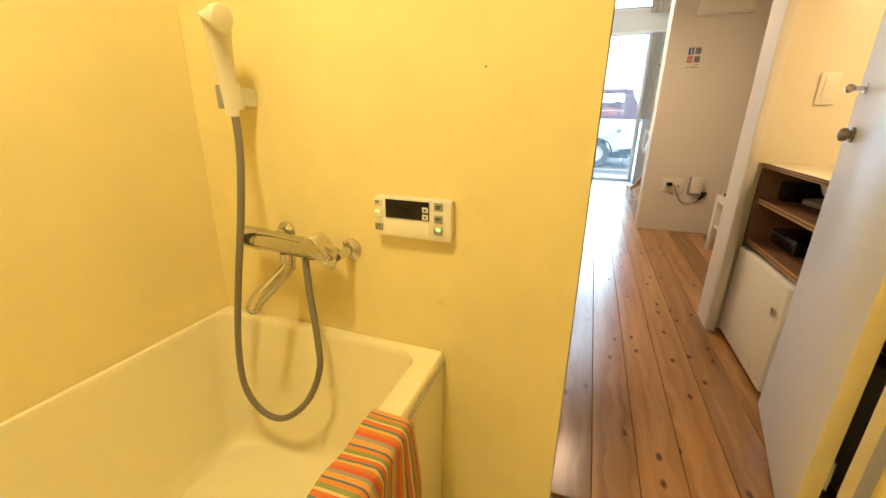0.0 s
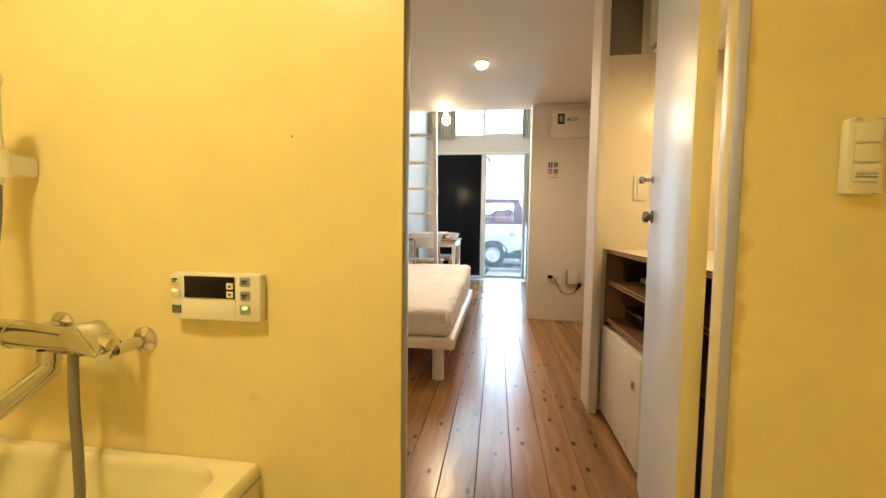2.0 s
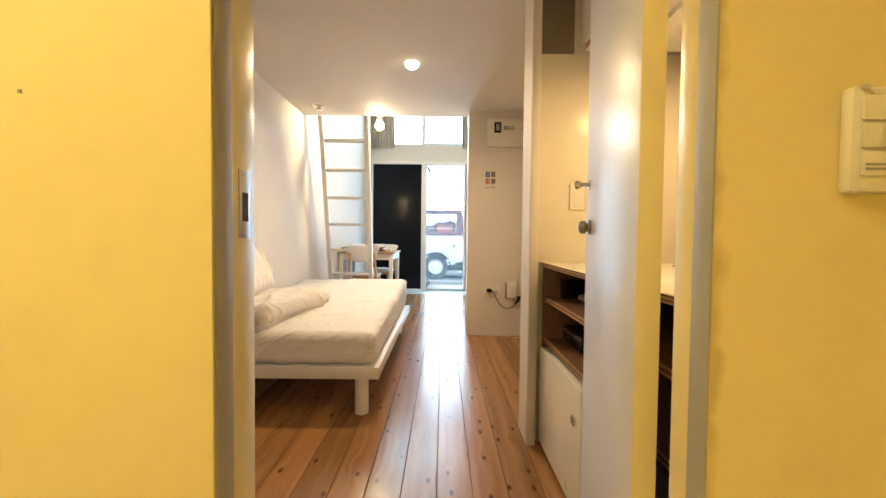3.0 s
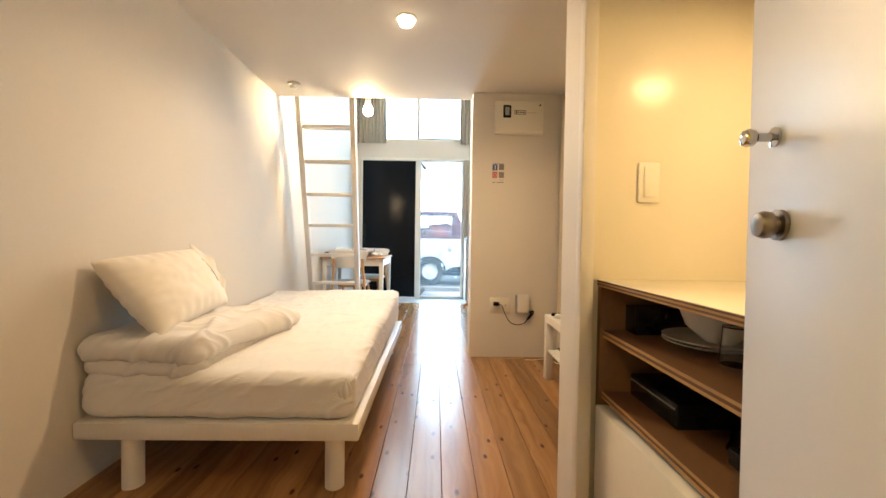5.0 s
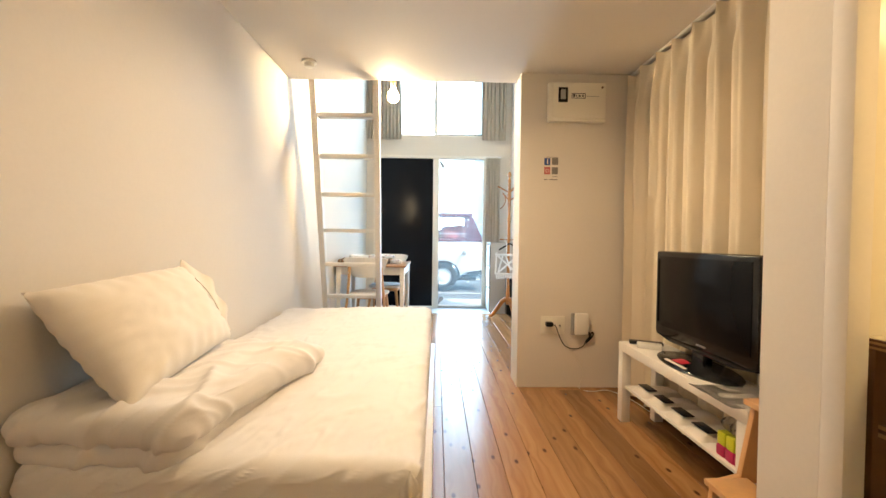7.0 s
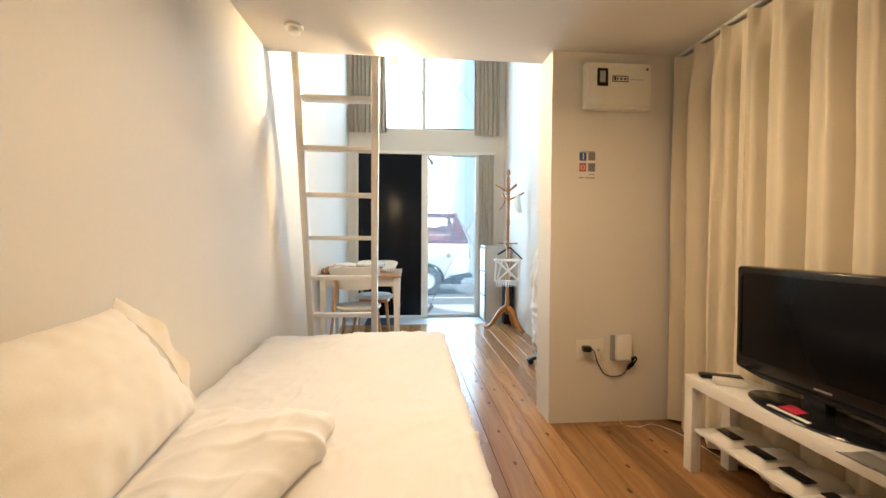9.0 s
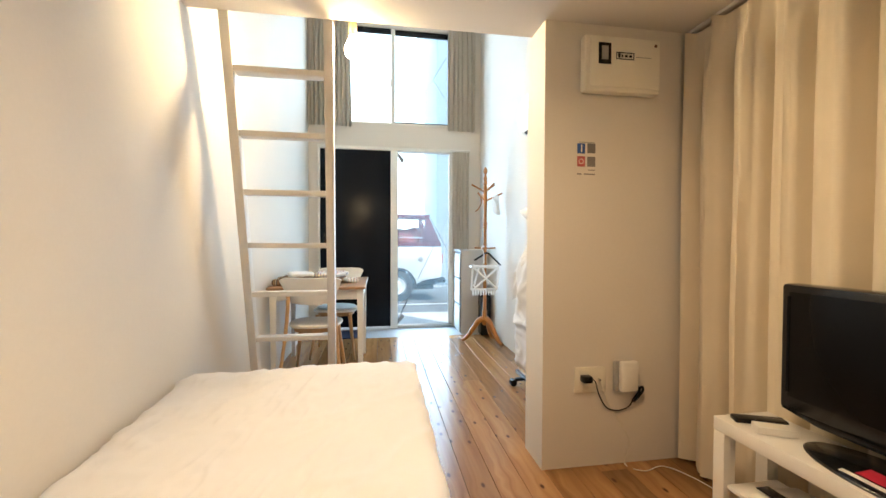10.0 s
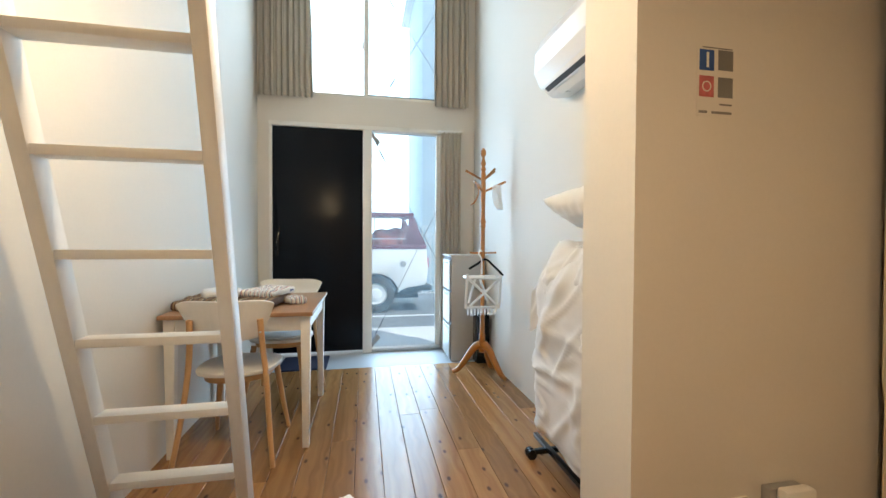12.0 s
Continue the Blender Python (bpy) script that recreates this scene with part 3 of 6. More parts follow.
# ---- street outside ----
solid("ground", block((-400, 400, YF + 0.14, 600, -0.6, -0.12)), M_ASPHALT, "dark asphalt street ground", "ground", kind="structure", smooth=0)
solid("pavement", box(-12, 14, YF + 0.15, 10.60, -0.1195, -0.095, 0.006), M_PAVE, "pale concrete strip in front of the door", "pavement", kind="structure")
solid("road_line", block((-12, 14, 11.55, 11.66, -0.1195, -0.117)), M_WHITE, "white painted road edge line", "road", kind="structure", smooth=0)
# Added emissive sheet: its glow stands in for the overexposed daylight outside.
M_BACK = material("glowing_backdrop", (0.8, 0.8, 0.8), 0.9, vary=0.0, bump=0, emit=(0.80, 0.93, 1.0), strength=3.0)
solid("backdrop", block((-10, 14, 19.0, 19.1, -0.12, 16)), M_BACK, "glowing sheet standing in for the blown-out distance across the street", "backdrop", kind="structure", smooth=0)

# ---- ceiling lamps ----
down = thing("downlight", "round recessed ceiling downlight, switched on", "lamp", (0.281, 4.66, ZC))
part("ring", lathe([(0.047, -0.001), (0.058, -0.001), (0.060, -0.006), (0.047, -0.008)], (0.281, 4.66, ZC), cap=False), M_WHITE, down)
part("lens", lathe([(0.0465, -0.0015), (0.046, -0.014), (0.041, -0.028), (0.030, -0.039), (0.016, -0.045), (0.001, -0.047)], (0.281, 4.66, ZC)), M_DOWN, down, "glowing warm lens")
pend = thing("pendant_lamp", "bare glowing bulb pendant on a thin cord", "lamp", (-0.17, 6.10, ZH))
part("rose", lathe([(0.04, -0.001), (0.04, -0.02), (0.01, -0.03)], (-0.17, 6.10, ZH)), M_WHITE, pend)
part("cord", rod((-0.17, 6.10, ZH - 0.03), (-0.17, 6.10, 2.275), 0.003, seg=8), M_WHITE, pend)
part("socket", lathe([(0.008, 0.11), (0.022, 0.105), (0.022, 0.035), (0.018, 0.03)], (-0.17, 6.10, 2.17)), M_BIRCH, pend, "pale wooden lamp socket")
part("bulb", lathe([(0.014, 0.075), (0.018, 0.06), (0.038, 0.025), (0.044, 0.0), (0.038, -0.022), (0.020, -0.040), (0.002, -0.044)], (-0.17, 6.10, 2.125)), M_BULB, pend, "glowing clear bulb")
blamp = thing("bathroom_ceiling_lamp", "round glowing bathroom ceiling lamp", "lamp", (-0.17, 1.60, BZ1))
part("base", lathe([(0.15, -0.001), (0.15, -0.012), (0.125, -0.0125)], (-0.17, 1.60, BZ1)), M_WHITE, blamp)
part("diffuser", lathe([(0.124, -0.0130), (0.122, -0.026), (0.100, -0.038), (0.050, -0.044), (0.002, -0.045)], (-0.17, 1.60, BZ1)), M_BATHGLOW, blamp, "glowing milky diffuser")


# ---- bed space ----
bed = thing("bed_frame", "low white painted bed platform on round legs", "bed", (-0.36, 4.9, 0))
part("platform", box(-0.893, 0.175, 3.955, 5.885, 0.195, 0.262, 0.006), M_WHITEMAT, bed)
for x, y in ((-0.70, 4.00), (0.075, 4.00), (-0.70, 5.80), (0.075, 5.80)):
    part("leg", rod((x, y, 0), (x, y, 0.194), 0.037, seg=24), M_WHITEMAT, bed)
def mattress_mesh():
    bm = soft_box(-0.890, 0.150, 3.975, 5.885, 0.2635, 0.488, 0.055, 130, 0.003, 3.0, ridges=((58, 4.0, 0.008, 1.0), (35, 9.0, 0.008, 5.0), (70, 16.0, 0.006, 9.0), (20, 22.0, 0.004, 15.0)))
    for v in bm.verts:
        f = max(0.0, (v.co.z - 0.2635) / 0.2265)
        v.co.z -= f * 0.050 * max(0.0, min(1.0, (4.75 - v.co.y) / 0.75))
        v.co.z += f * 0.044 * max(0.0, min(1.0, (v.co.y - 5.15) / 0.6)) * max(0.6, min(1.0, (v.co.x + 0.90) / 0.6))
        hem = max(0.0, 1 - (v.co.z - 0.2635) / 0.11)
        if v.co.y < 4.02:
            v.co.y -= 0.012 * hem * (0.6 + 0.8 * noise.noise(Vector((v.co.x * 7, 0, 4))))
            v.co.x += 0.02 * (1 - hem) * noise.noise(Vector((v.co.x * 9, v.co.z * 6, 2)))
        v.co.x = min(v.co.x, 0.150 + 0.25 * max(0.0, v.co.x - 0.150))
        v.co.y = min(v.co.y, 5.885)
        if v.co.y > 5.40:
            v.co.z = min(v.co.z, 0.531 + 0.2 * max(0.0, v.co.z - 0.531))
        v.co.z = max(v.co.z, 0.2632)
        v.co.x = max(v.co.x, XL + 0.001)
    return bm


bedding = thing("mattress", "mattress under a creased white fitted sheet", "mattress", (-0.37, 4.93, 0.263))
part("fitted_sheet", mattress_mesh(), M_SHEET, bedding, smooth=70)


def tucked_corner():
    """The gathered knot of sheet at the near corner."""
    def fn(u, v):
        a = 2 * math.pi * u
        r = (0.022 * math.sin(math.pi * min(1.0, v * 1.05)) ** 0.7 + 0.002) * (1 + 0.16 * math.sin(5 * a + 4 * v))
        return (0.112 + r * math.cos(a) + 0.008 * v, 3.986 + 0.8 * r * math.sin(a), 0.335 + 0.090 * v)
    return sheet(fn, 30, 16)


part("tucked_corner", tucked_corner(), M_SHEET, bedding, "gathered corner of the sheet", 70)


def duvet_mesh():
    folds = ((64, 5.5, 0.022, 3.0), (92, 4.5, 0.018, 8.0), (38, 8.0, 0.014, 13.0), (72, 13.0, 0.010, 21.0))
    low = soft_box(-0.886, -0.415, 3.985, 4.70, 0.438, 0.515, 0.036, 60, 0.008, 4.0, ridges=folds[:2])
    top = soft_box(-0.886, -0.390, 3.968, 4.72, 0.500, 0.592, 0.045, 90, 0.012, 4.0, ridges=folds)
    for bm in (low, top):
        for k in range(2):
            bmesh.ops.smooth_vert(bm, verts=bm.verts, factor=0.5, use_axis_x=True, use_axis_y=True, use_axis_z=True)
        for v in bm.verts:
            v.co.x += 0.40 * max(0.0, v.co.x + 0.885) * (v.co.y - 4.25)
            v.co.z += 0.018 * math.sin((v.co.y - 3.95) * 4.0) * max(0.0, (v.co.z - 0.50) / 0.12) - 0.02
            v.co.x = max(v.co.x, XL + 0.001)
    return low, top


duvet = thing("duvet", "folded white duvet at the head of the bed", "duvet", (-0.62, 4.35, 0.43))
for layer, bm in zip(("lower_fold", "upper_fold"), duvet_mesh()):
    part(layer, bm, M_SHEET, duvet, smooth=70)


def pillow_mesh(tl, tr, bl, br, h):
    """A stuffed pillow hung between its four corners, with creases that run in from the seams."""
    tl, tr, bl, br = (Vector(c) for c in (tl, tr, bl, br))
    out = ((br - tl).cross(tr - bl)).normalized()

    def half(s):
        def fn(i, j):
            u, v = 2 * i - 1, 2 * j - 1
            t = max(0.0, (1 - abs(u) ** 3.0) * (1 - abs(v) ** 3.0)) ** 0.50
            pu, pv = 0.5 + 0.5 * u * (1 - 0.045 * (1 - v ** 4)), 0.5 + 0.5 * v * (1 - 0.065 * (1 - u ** 4))
            q = (bl * (1 - pu) + br * pu) * (1 - pv) + (tl * (1 - pu) + tr * pu) * pv
            edge = 1 - min(1.0, 2.2 * min(1 - abs(u), 1 - abs(v)))
            seam = 0.007 * edge * math.sin(26 * (u if abs(v) > abs(u) else v) + 5 * s) * t
            return q + out * (s * h * t + wrinkle(u + 3 * s, v, 0, 2.0, 0.007) * t + s * seam + s * t * ridge(Vector((u * 0.5, v * 0.4, s)), ((40, 3.0, 0.004, 4.0), (115, 2.6, 0.004, 6.0))))
        return fn
    bm = joined(sheet(half(1), 48, 36), sheet(half(-1), 48, 36))
    bmesh.ops.remove_doubles(bm, verts=bm.verts, dist=0.004)
    return bm


def case_end(tl, tr, bl, br):
    """The loose open end of the pillowcase, gathered along one side and standing up at the corner."""
    tl, tr, bl, br = (Vector(c) for c in (tl, tr, bl, br))
    out, along = ((br - tl).cross(tr - bl)).normalized(), (tr - tl).normalized()

    def fn(u, v):
        base = tr + (br - tr) * (0.02 + 0.90 * u) - along * 0.020
        grow = 0.070 * (1 - 0.55 * u) * v * min(1.0, 0.25 + 5 * u)
        return base + along * grow + out * (0.012 + 0.034 * math.sin(math.pi * u) + 0.010 * math.sin(17 * u + 2 * v) * v) + (tr - br).normalized() * 0.022 * v * (1 - u) ** 2
    return sheet(fn, 36, 10, 0.005)


CORNERS = ((-0.868, 4.000, 0.868), (-0.842, 4.585, 0.900), (-0.600, 4.005, 0.560), (-0.655, 4.620, 0.605))
pil = thing("pillow", "plump white pillow leaning on the wall", "pillow", (-0.74, 4.30, 0.58))
part("stuffed_case", pillow_mesh(*CORNERS, 0.092), M_PILLOW, pil, smooth=60)
part("pillowcase_end", case_end(*CORNERS), M_PILLOW, pil, "loose open end of the pillowcase", 70)


def ladder():
    lad = thing("loft_ladder", "white painted wooden ladder leaning on the loft", "ladder", (-0.5, 6.3, 0))

    def y(z):
        return 6.280 + (1.10 - z) * 0.335
    for x0 in (-0.7685, -0.3045):
        bm = box(-0.022, 0.022, -0.035, 0.035, 0, 2.166, 0.003)
        for v in bm.verts:
            v.co.x += x0 - 0.03 * (1.10 - v.co.z)
            v.co.y += y(v.co.z)
        part("rail", bm, M_WHITEMAT, lad)
    for k in range(7):
        z = 0.2325 + 0.2845 * k
        dx = -0.03 * (1.10 - z)
        part("rung", box(-0.7463 + dx, -0.3267 + dx, y(z) - 0.034, y(z) + 0.034, z - 0.0145, z + 0.0145, 0.003), M_WHITEMAT, lad)
    return lad


ladder()

# partition fittings
panel = thing("breaker_panel", "cream plastic electrical breaker panel on the partition", "electrical panel", (1.14, YP0, 1.95))
part("case", box(0.927, 1.318, YP0 - 0.050, YP0 - 0.0005, 1.832, 2.095, 0.008), M_PLASTIC, panel)
cover = part("cover", box(0.950, 1.310, YP0 - 0.062, YP0 - 0.0505, 1.85, 2.085, 0.004), M_PLASTIC, panel)

alarm = thing("smoke_alarm", "small round white ceiling smoke alarm", "smoke alarm", (-0.662, 5.605, ZC))
part("base", lathe([(0.046, -0.001), (0.048, -0.012), (0.044, -0.016)], (-0.662, 5.605, ZC)), M_PLASTIC, alarm)
part("sensor", lathe([(0.030, -0.0165), (0.030, -0.036), (0.024, -0.042), (0.002, -0.043)], (-0.662, 5.605, ZC)), M_PLASTIC, alarm)

# television bench and television
bench = thing("television_bench", "low white bench with one lower shelf", "bench", (1.37, 4.8, 0))
part("bench_top", box(1.235, 1.475, 4.296, 5.245, 0.400, 0.450, 0.002), M_WHITE, bench)
for x, y in ((1.235, 4.296), (1.425, 4.296), (1.235, 5.195), (1.425, 5.195)):
    part("leg", box(x + 0.0005, x + 0.0495, y + 0.0005, y + 0.0495, 0, 0.3995, 0.002), M_WHITE, bench)
part("bench_shelf", box(1.250, 1.465, 4.3465, 5.1945, 0.195, 0.210, 0.002), M_WHITE, bench)
tv = thing("television", "black flat-screen television standing on the bench", "television", (1.39, 4.78, 0.45))
part("housing", box(1.365, 1.435, 4.42, 5.105, 0.535, 0.972, 0.012), M_BLACK, tv)
part("screen", box(1.3622, 1.3645, 4.45, 5.075, 0.585, 0.945, 0.0005), M_SCREEN, tv)
part("stand", turned(lathe([(0.99, 0.0), (1.0, 0.004), (0.97, 0.009), (0.50, 0.016), (0.20, 0.022)], seg=48), Matrix.Translation((1.372, 4.765, 0.4505)) @ Matrix.Diagonal((0.122, 0.245, 1.0, 1.0))), M_BLACK, tv)


def curtain(name, label, p0, p1, z0, z1, folds, depth, mat, group="", flare=0.0):
    """A hanging curtain with pinched pleats that open downwards."""
    a, b = Vector((*p0, 0)), Vector((*p1, 0))
    along = (b - a).normalized()
    side = Vector((-along.y, along.x, 0))

    def fn(u, v):
        z = z1 + (z0 - z1) * v
        w = u + flare * v * (u - 0.5)
        k = w * folds + 0.10 * noise.noise(Vector((w * folds * 0.6, v * 1.5, 3))) * min(1, v * 4) + 0.05 * math.sin(2.3 * w * folds)
        cell, p = math.floor(k), k - math.floor(k)
        off = min(p, 1 - p) * 2
        skew = min(1.0, off * (1.0 + 0.25 * (1 if p < 0.5 else -1)))
        fall = min(1.0, v * (z1 - z0) / 0.30)
        fall = fall * fall * (3 - 2 * fall)
        pinch = math.exp(-(off / 0.22) ** 2)
        full = 1 - skew ** 2.4 + 0.10 * math.sin(9 * skew + cell) * (1 - skew)
        size = 0.80 + 0.40 * noise.noise(Vector((cell * 1.7, 5, 1)))
        d = -depth * (0.75 * (pinch - 0.3) * (1 - fall) + (1.7 * full * size - 0.85) * fall) + 0.006 * noise.noise(Vector((u * 9, v * 3, 3)))
        q = a + along * ((b - a).length * w) + side * d
        return (q.x, q.y, z - 0.012 * (1 - pinch) * (1 - min(1, v * 12)))
    return solid(name, sheet(fn, folds * 18, 34, 0.002), mat, label, "curtain", group, smooth=80)


curtain("curtain", "cream full-length pleated curtain behind the television", (1.505, 5.705), (1.535, 3.87), 0.02, 2.155, 11, 0.062, M_CURTAIN)
curtain("curtain", "grey-beige curtain bunched beside the glass door", (0.905, 8.99), (1.125, 8.99), 0.01, 2.27, 5, 0.022, M_CURTGREY)
curtain("curtain", "grey-beige curtain drawn aside at the high window", (-0.83, 8.99), (-0.40, 8.99), 2.53, 3.87, 8, 0.030, M_CURTGREY, flare=0.20)
curtain("curtain", "grey-beige curtain drawn aside at the high window", (0.84, 8.99), (1.20, 8.99), 2.53, 3.87, 6, 0.028, M_CURTGREY)

# kitchen
kit = thing("kitchen_counter", "plywood kitchen counter with open shelves and cream top", "counter", (1.27, 3.1, 0))
part("worktop", box(0.972, XA - 0.002, 2.478, 3.709, 0.8440, 0.846, 0.0003), M_CREAM, kit, "glossy cream laminate top")
for k, (z, mt) in enumerate(((0.8394, M_PLYDARK), (0.8348, M_PLYEDGE), (0.8302, M_PLYDARK), (0.8256, M_PLYEDGE))):
    part("ply", box(0.972 + 0.0006 * (k % 2), XA - 0.002, 2.478, 3.709, z, z + 0.0045, 0), mt, kit)
part("end_panel", box(0.974, XA - 0.002, 3.685, 3.710, 0, 0.8238, 0.002), M_PLY, kit)
part("divider", box(0.974, XA - 0.002, 3.100, 3.122, 0, 0.475, 0.002), M_PLY, kit)
part("shelf", box(0.985, XA - 0.002, 2.50, 3.6845, 0.667, 0.690, 0.002), M_PLY, kit)
part("shelf", box(0.985, XA - 0.002, 2.50, 3.6845, 0.476, 0.499, 0.002), M_PLY, kit)
for z in (0.476, 0.667):
    for k, mt in enumerate((M_PLYEDGE, M_PLYDARK, M_PLYEDGE)):
        part("shelf_edge", box(0.9832 + 0.0004 * (k % 2), 0.9848, 2.50, 3.6845, z + 0.0005 + 0.0074 * k, z + 0.0075 + 0.0074 * k, 0), mt, kit, "layered plywood edge")
fr = thing("fridge", "small white refrigerator under the counter", "fridge", (1.25, 3.4, 0))
part("cabinet", box(1.00, 1.45, 3.135, 3.675, 0.02, 0.462, 0.006), M_WHITE, fr)
part("door", box(0.958, 0.998, 3.135, 3.675, 0.025, 0.462, 0.008), M_WHITE, fr)
part("handle", box(0.948, 0.957, 3.17, 3.20, 0.33, 0.36, 0.002), M_CHROME, fr)
solid("splash_panel", box(0.9435, XA - 0.001, 3.700, 3.7112, 0.8462, 1.80, 0.0003), M_CREAM, "glossy cream panel behind the counter", "panel", kind="structure")
# Added dark sheet: the shade above the splash panel is put into its colour.
M_WALLSHADE = material("wall_shade_tone", (0.17, 0.145, 0.115), 0.5, vary=0.08, scale=3, fine=40, bump=0.04)
solid("shade_sheet", box(0.9435, 1.0985, 3.698, 3.7112, 1.8010, ZC - 0.001, 0.001), M_WALLSHADE, "taupe sheet painting the shade on the wall above the splash panel", "panel", kind="structure")
upper = thing("upper_cabinet", "white wall cabinet above the counter", "cabinet", (1.35, 3.0, 1.75))
part("body", box(1.10, XA - 0.001, 2.50, 3.56, 1.75, ZC - 0.001, 0.002), M_WHITE, upper)

# bathroom door leaf, opened into the room
bd = thing("door_2", "white bathroom door standing open", "door", kind="structure")
part("leaf", box(0, 0.588, -0.036, 0, 0.012, 1.98, 0.003), M_DOORW, bd)
knob = part("lock_knob", lathe([(0.021, 0.0005), (0.021, 0.006), (0.013, 0.007), (0.013, 0.011), (0.018, 0.014), (0.019, 0.022), (0.016, 0.029), (0.009, 0.032)], seg=24), M_KNOB, bd, "dark bronze lock knob")
knob.matrix_basis = pose(0.504, 0, 0.991, -90)
peg = part("coat_peg", lathe([(0.014, 0.0005), (0.014, 0.004), (0.006, 0.006), (0.006, 0.024), (0.011, 0.028), (0.013, 0.036), (0.010, 0.042), (0.003, 0.044)], seg=16), M_CHROME, bd, "clear and chrome peg")
peg.matrix_basis = pose(0.520, 0, 1.114, -90)
part("hinge", box(-0.012, 0.03, -0.040, -0.0362, 0.20, 0.28, 0.001), M_STEEL, bd)
part("hinge", box(-0.012, 0.03, -0.040, -0.0362, 1.68, 1.76, 0.001), M_STEEL, bd)
# Added strip: its cream colour carries the bathroom lamp's yellow light on the edge.
part("lit_edge_strip", box(-0.0025, -0.0002, -0.0365, -0.0005, 0.013, 1.979, 0.0005), M_BATH, bd, "cream strip painting yellow lamplight on the door edge")
bd.matrix_world = pose(0.819, 2.500, 0, 0, 0, 77.7)

# bathtub
tub = thing("bathtub", "cream acrylic bathtub with a broad rim", "bathtub", (-0.4, 1.6, 0))
def tub_mesh():
    bm = bmesh.new()
    x0, x1, y0, y1, zt = BX0 + 0.001, -0.041, BY0 + 0.001, YB - 0.001, 0.475

    def ring(ins, z, rad, n=8):
        out = []
        for cx, cy, a0 in ((x1 - ins - rad, y1 - ins * 0.45 - rad, 0), (x0 + ins * 0.25 + rad, y1 - ins * 0.45 - rad, 90), (x0 + ins * 0.25 + rad, y0 + ins + rad, 180), (x1 - ins - rad, y0 + ins + rad, 270)):
            for k in range(n + 1):
                a = radians(a0 + 90 * k / n)
                out.append(bm.verts.new((cx + rad * math.cos(a), cy + rad * math.sin(a), z)))
        return out
    rings = [ring(0.0, 0.0 - 0.03, 0.006), ring(0.0, zt - 0.02, 0.006), ring(0.002, zt - 0.004, 0.006), ring(0.006, zt, 0.006), ring(0.050, zt, 0.05), ring(0.058, zt - 0.004, 0.05), ring(0.064, zt - 0.02, 0.05), ring(0.09, 0.10, 0.08), ring(0.12, 0.06, 0.10), ring(0.17, 0.045, 0.10)]
    n = len(rings[0])
    for a, b in zip(rings, rings[1:]):
        for k in range(n):
            bm.faces.new((a[k], a[(k + 1) % n], b[(k + 1) % n], b[k]))
    bm.faces.new(rings[-1])
    return bm
part("shell", tub_mesh(), M_TUB, tub)

# dining table
def table():
    t = thing("dining_table", "small table with oiled wooden top and white legs", "table", (-0.5, 7.55, 0))
    part("tabletop", box(-0.885, -0.138, 7.125, 7.975, 0.728, 0.750, 0.003), M_OAK, t)
    for x, y in ((-0.870, 7.155), (-0.205, 7.155), (-0.870, 7.895), (-0.205, 7.895)):
        bm = box(x, x + 0.052, y, y + 0.052, 0, 0.7275, 0.002)
        for v in bm.verts:
            f = 1 - 0.35 * max(0, 1 - v.co.z / 0.6)
            v.co.x, v.co.y = x + 0.026 + (v.co.x - x - 0.026) * f, y + 0.026 + (v.co.y - y - 0.026) * f
        part("leg", bm, M_WHITEMAT, t)
    for s in ((-0.818, -0.205, 7.165, 7.183), (-0.818, -0.205, 7.917, 7.935), (-0.862, -0.844, 7.208, 7.895), (-0.180, -0.162, 7.208, 7.895)):
        part("apron", box(*s, 0.645, 0.7275, 0.002), M_WHITEMAT, t)
table()

def item(name, label, category, at, group=""):
    return thing(name, label, category, at, group)


# ---- bathroom fittings ----
mix = item("bath_mixer", "chrome thermostatic bath mixer on the wall", "tap", (-0.42, 2.30, 0.72))
part("mixer_body", turned(lathe([(0.020, -0.134), (0.0265, -0.131), (0.0275, -0.075), (0.0255, -0.073), (0.0255, 0.070), (0.0265, 0.072), (0.0225, 0.105), (0.0160, 0.138), (0.008, 0.141)]),
     Matrix.Translation((-0.425, 2.238, 0.728)) @ Matrix.Rotation(radians(93), 4, "Y")), M_CHROME, mix)
for x, z in ((-0.485, 0.735), (-0.290, 0.712)):
    part("wall_leg", rod((x, 2.242, z), (x, 2.300, z), 0.012, seg=16), M_CHROME, mix)
    part("escutcheon", turned(lathe([(0.027, 0), (0.027, 0.004), (0.014, 0.014)]), Matrix.Translation((x, 2.3095, z)) @ Matrix.Rotation(radians(90), 4, "X")), M_CHROME, mix)
part("diverter_lever", prism([(-0.372, 0.742), (-0.345, 0.764), (-0.332, 0.764), (-0.287, 0.716), (-0.291, 0.704), (-0.350, 0.722)], "y", 2.204, 2.262, 0.006), M_CHROME, mix)
part("lever_button", rod((-0.293, 2.232, 0.708), (-0.283, 2.212, 0.703), 0.011, seg=14), M_CHROME, mix)
part("spout_collar", joined(rod((-0.425, 2.236, 0.684), (-0.425, 2.236, 0.708), 0.019, 0.018, 18), rod((-0.425, 2.236, 0.664), (-0.425, 2.236, 0.683), 0.0165, 0.0165, 18)), M_CHROME, mix)
part("spout", tube([(-0.424, 2.237, 0.674), (-0.430, 2.224, 0.660), (-0.447, 2.190, 0.630), (-0.463, 2.158, 0.603), (-0.466, 2.151, 0.594), (-0.466, 2.150, 0.586)], 0.0175, 16), M_CHROME, mix)
part("aerator", rod((-0.466, 2.150, 0.580), (-0.466, 2.150, 0.5855), 0.0125, seg=16), M_GREYP, mix)

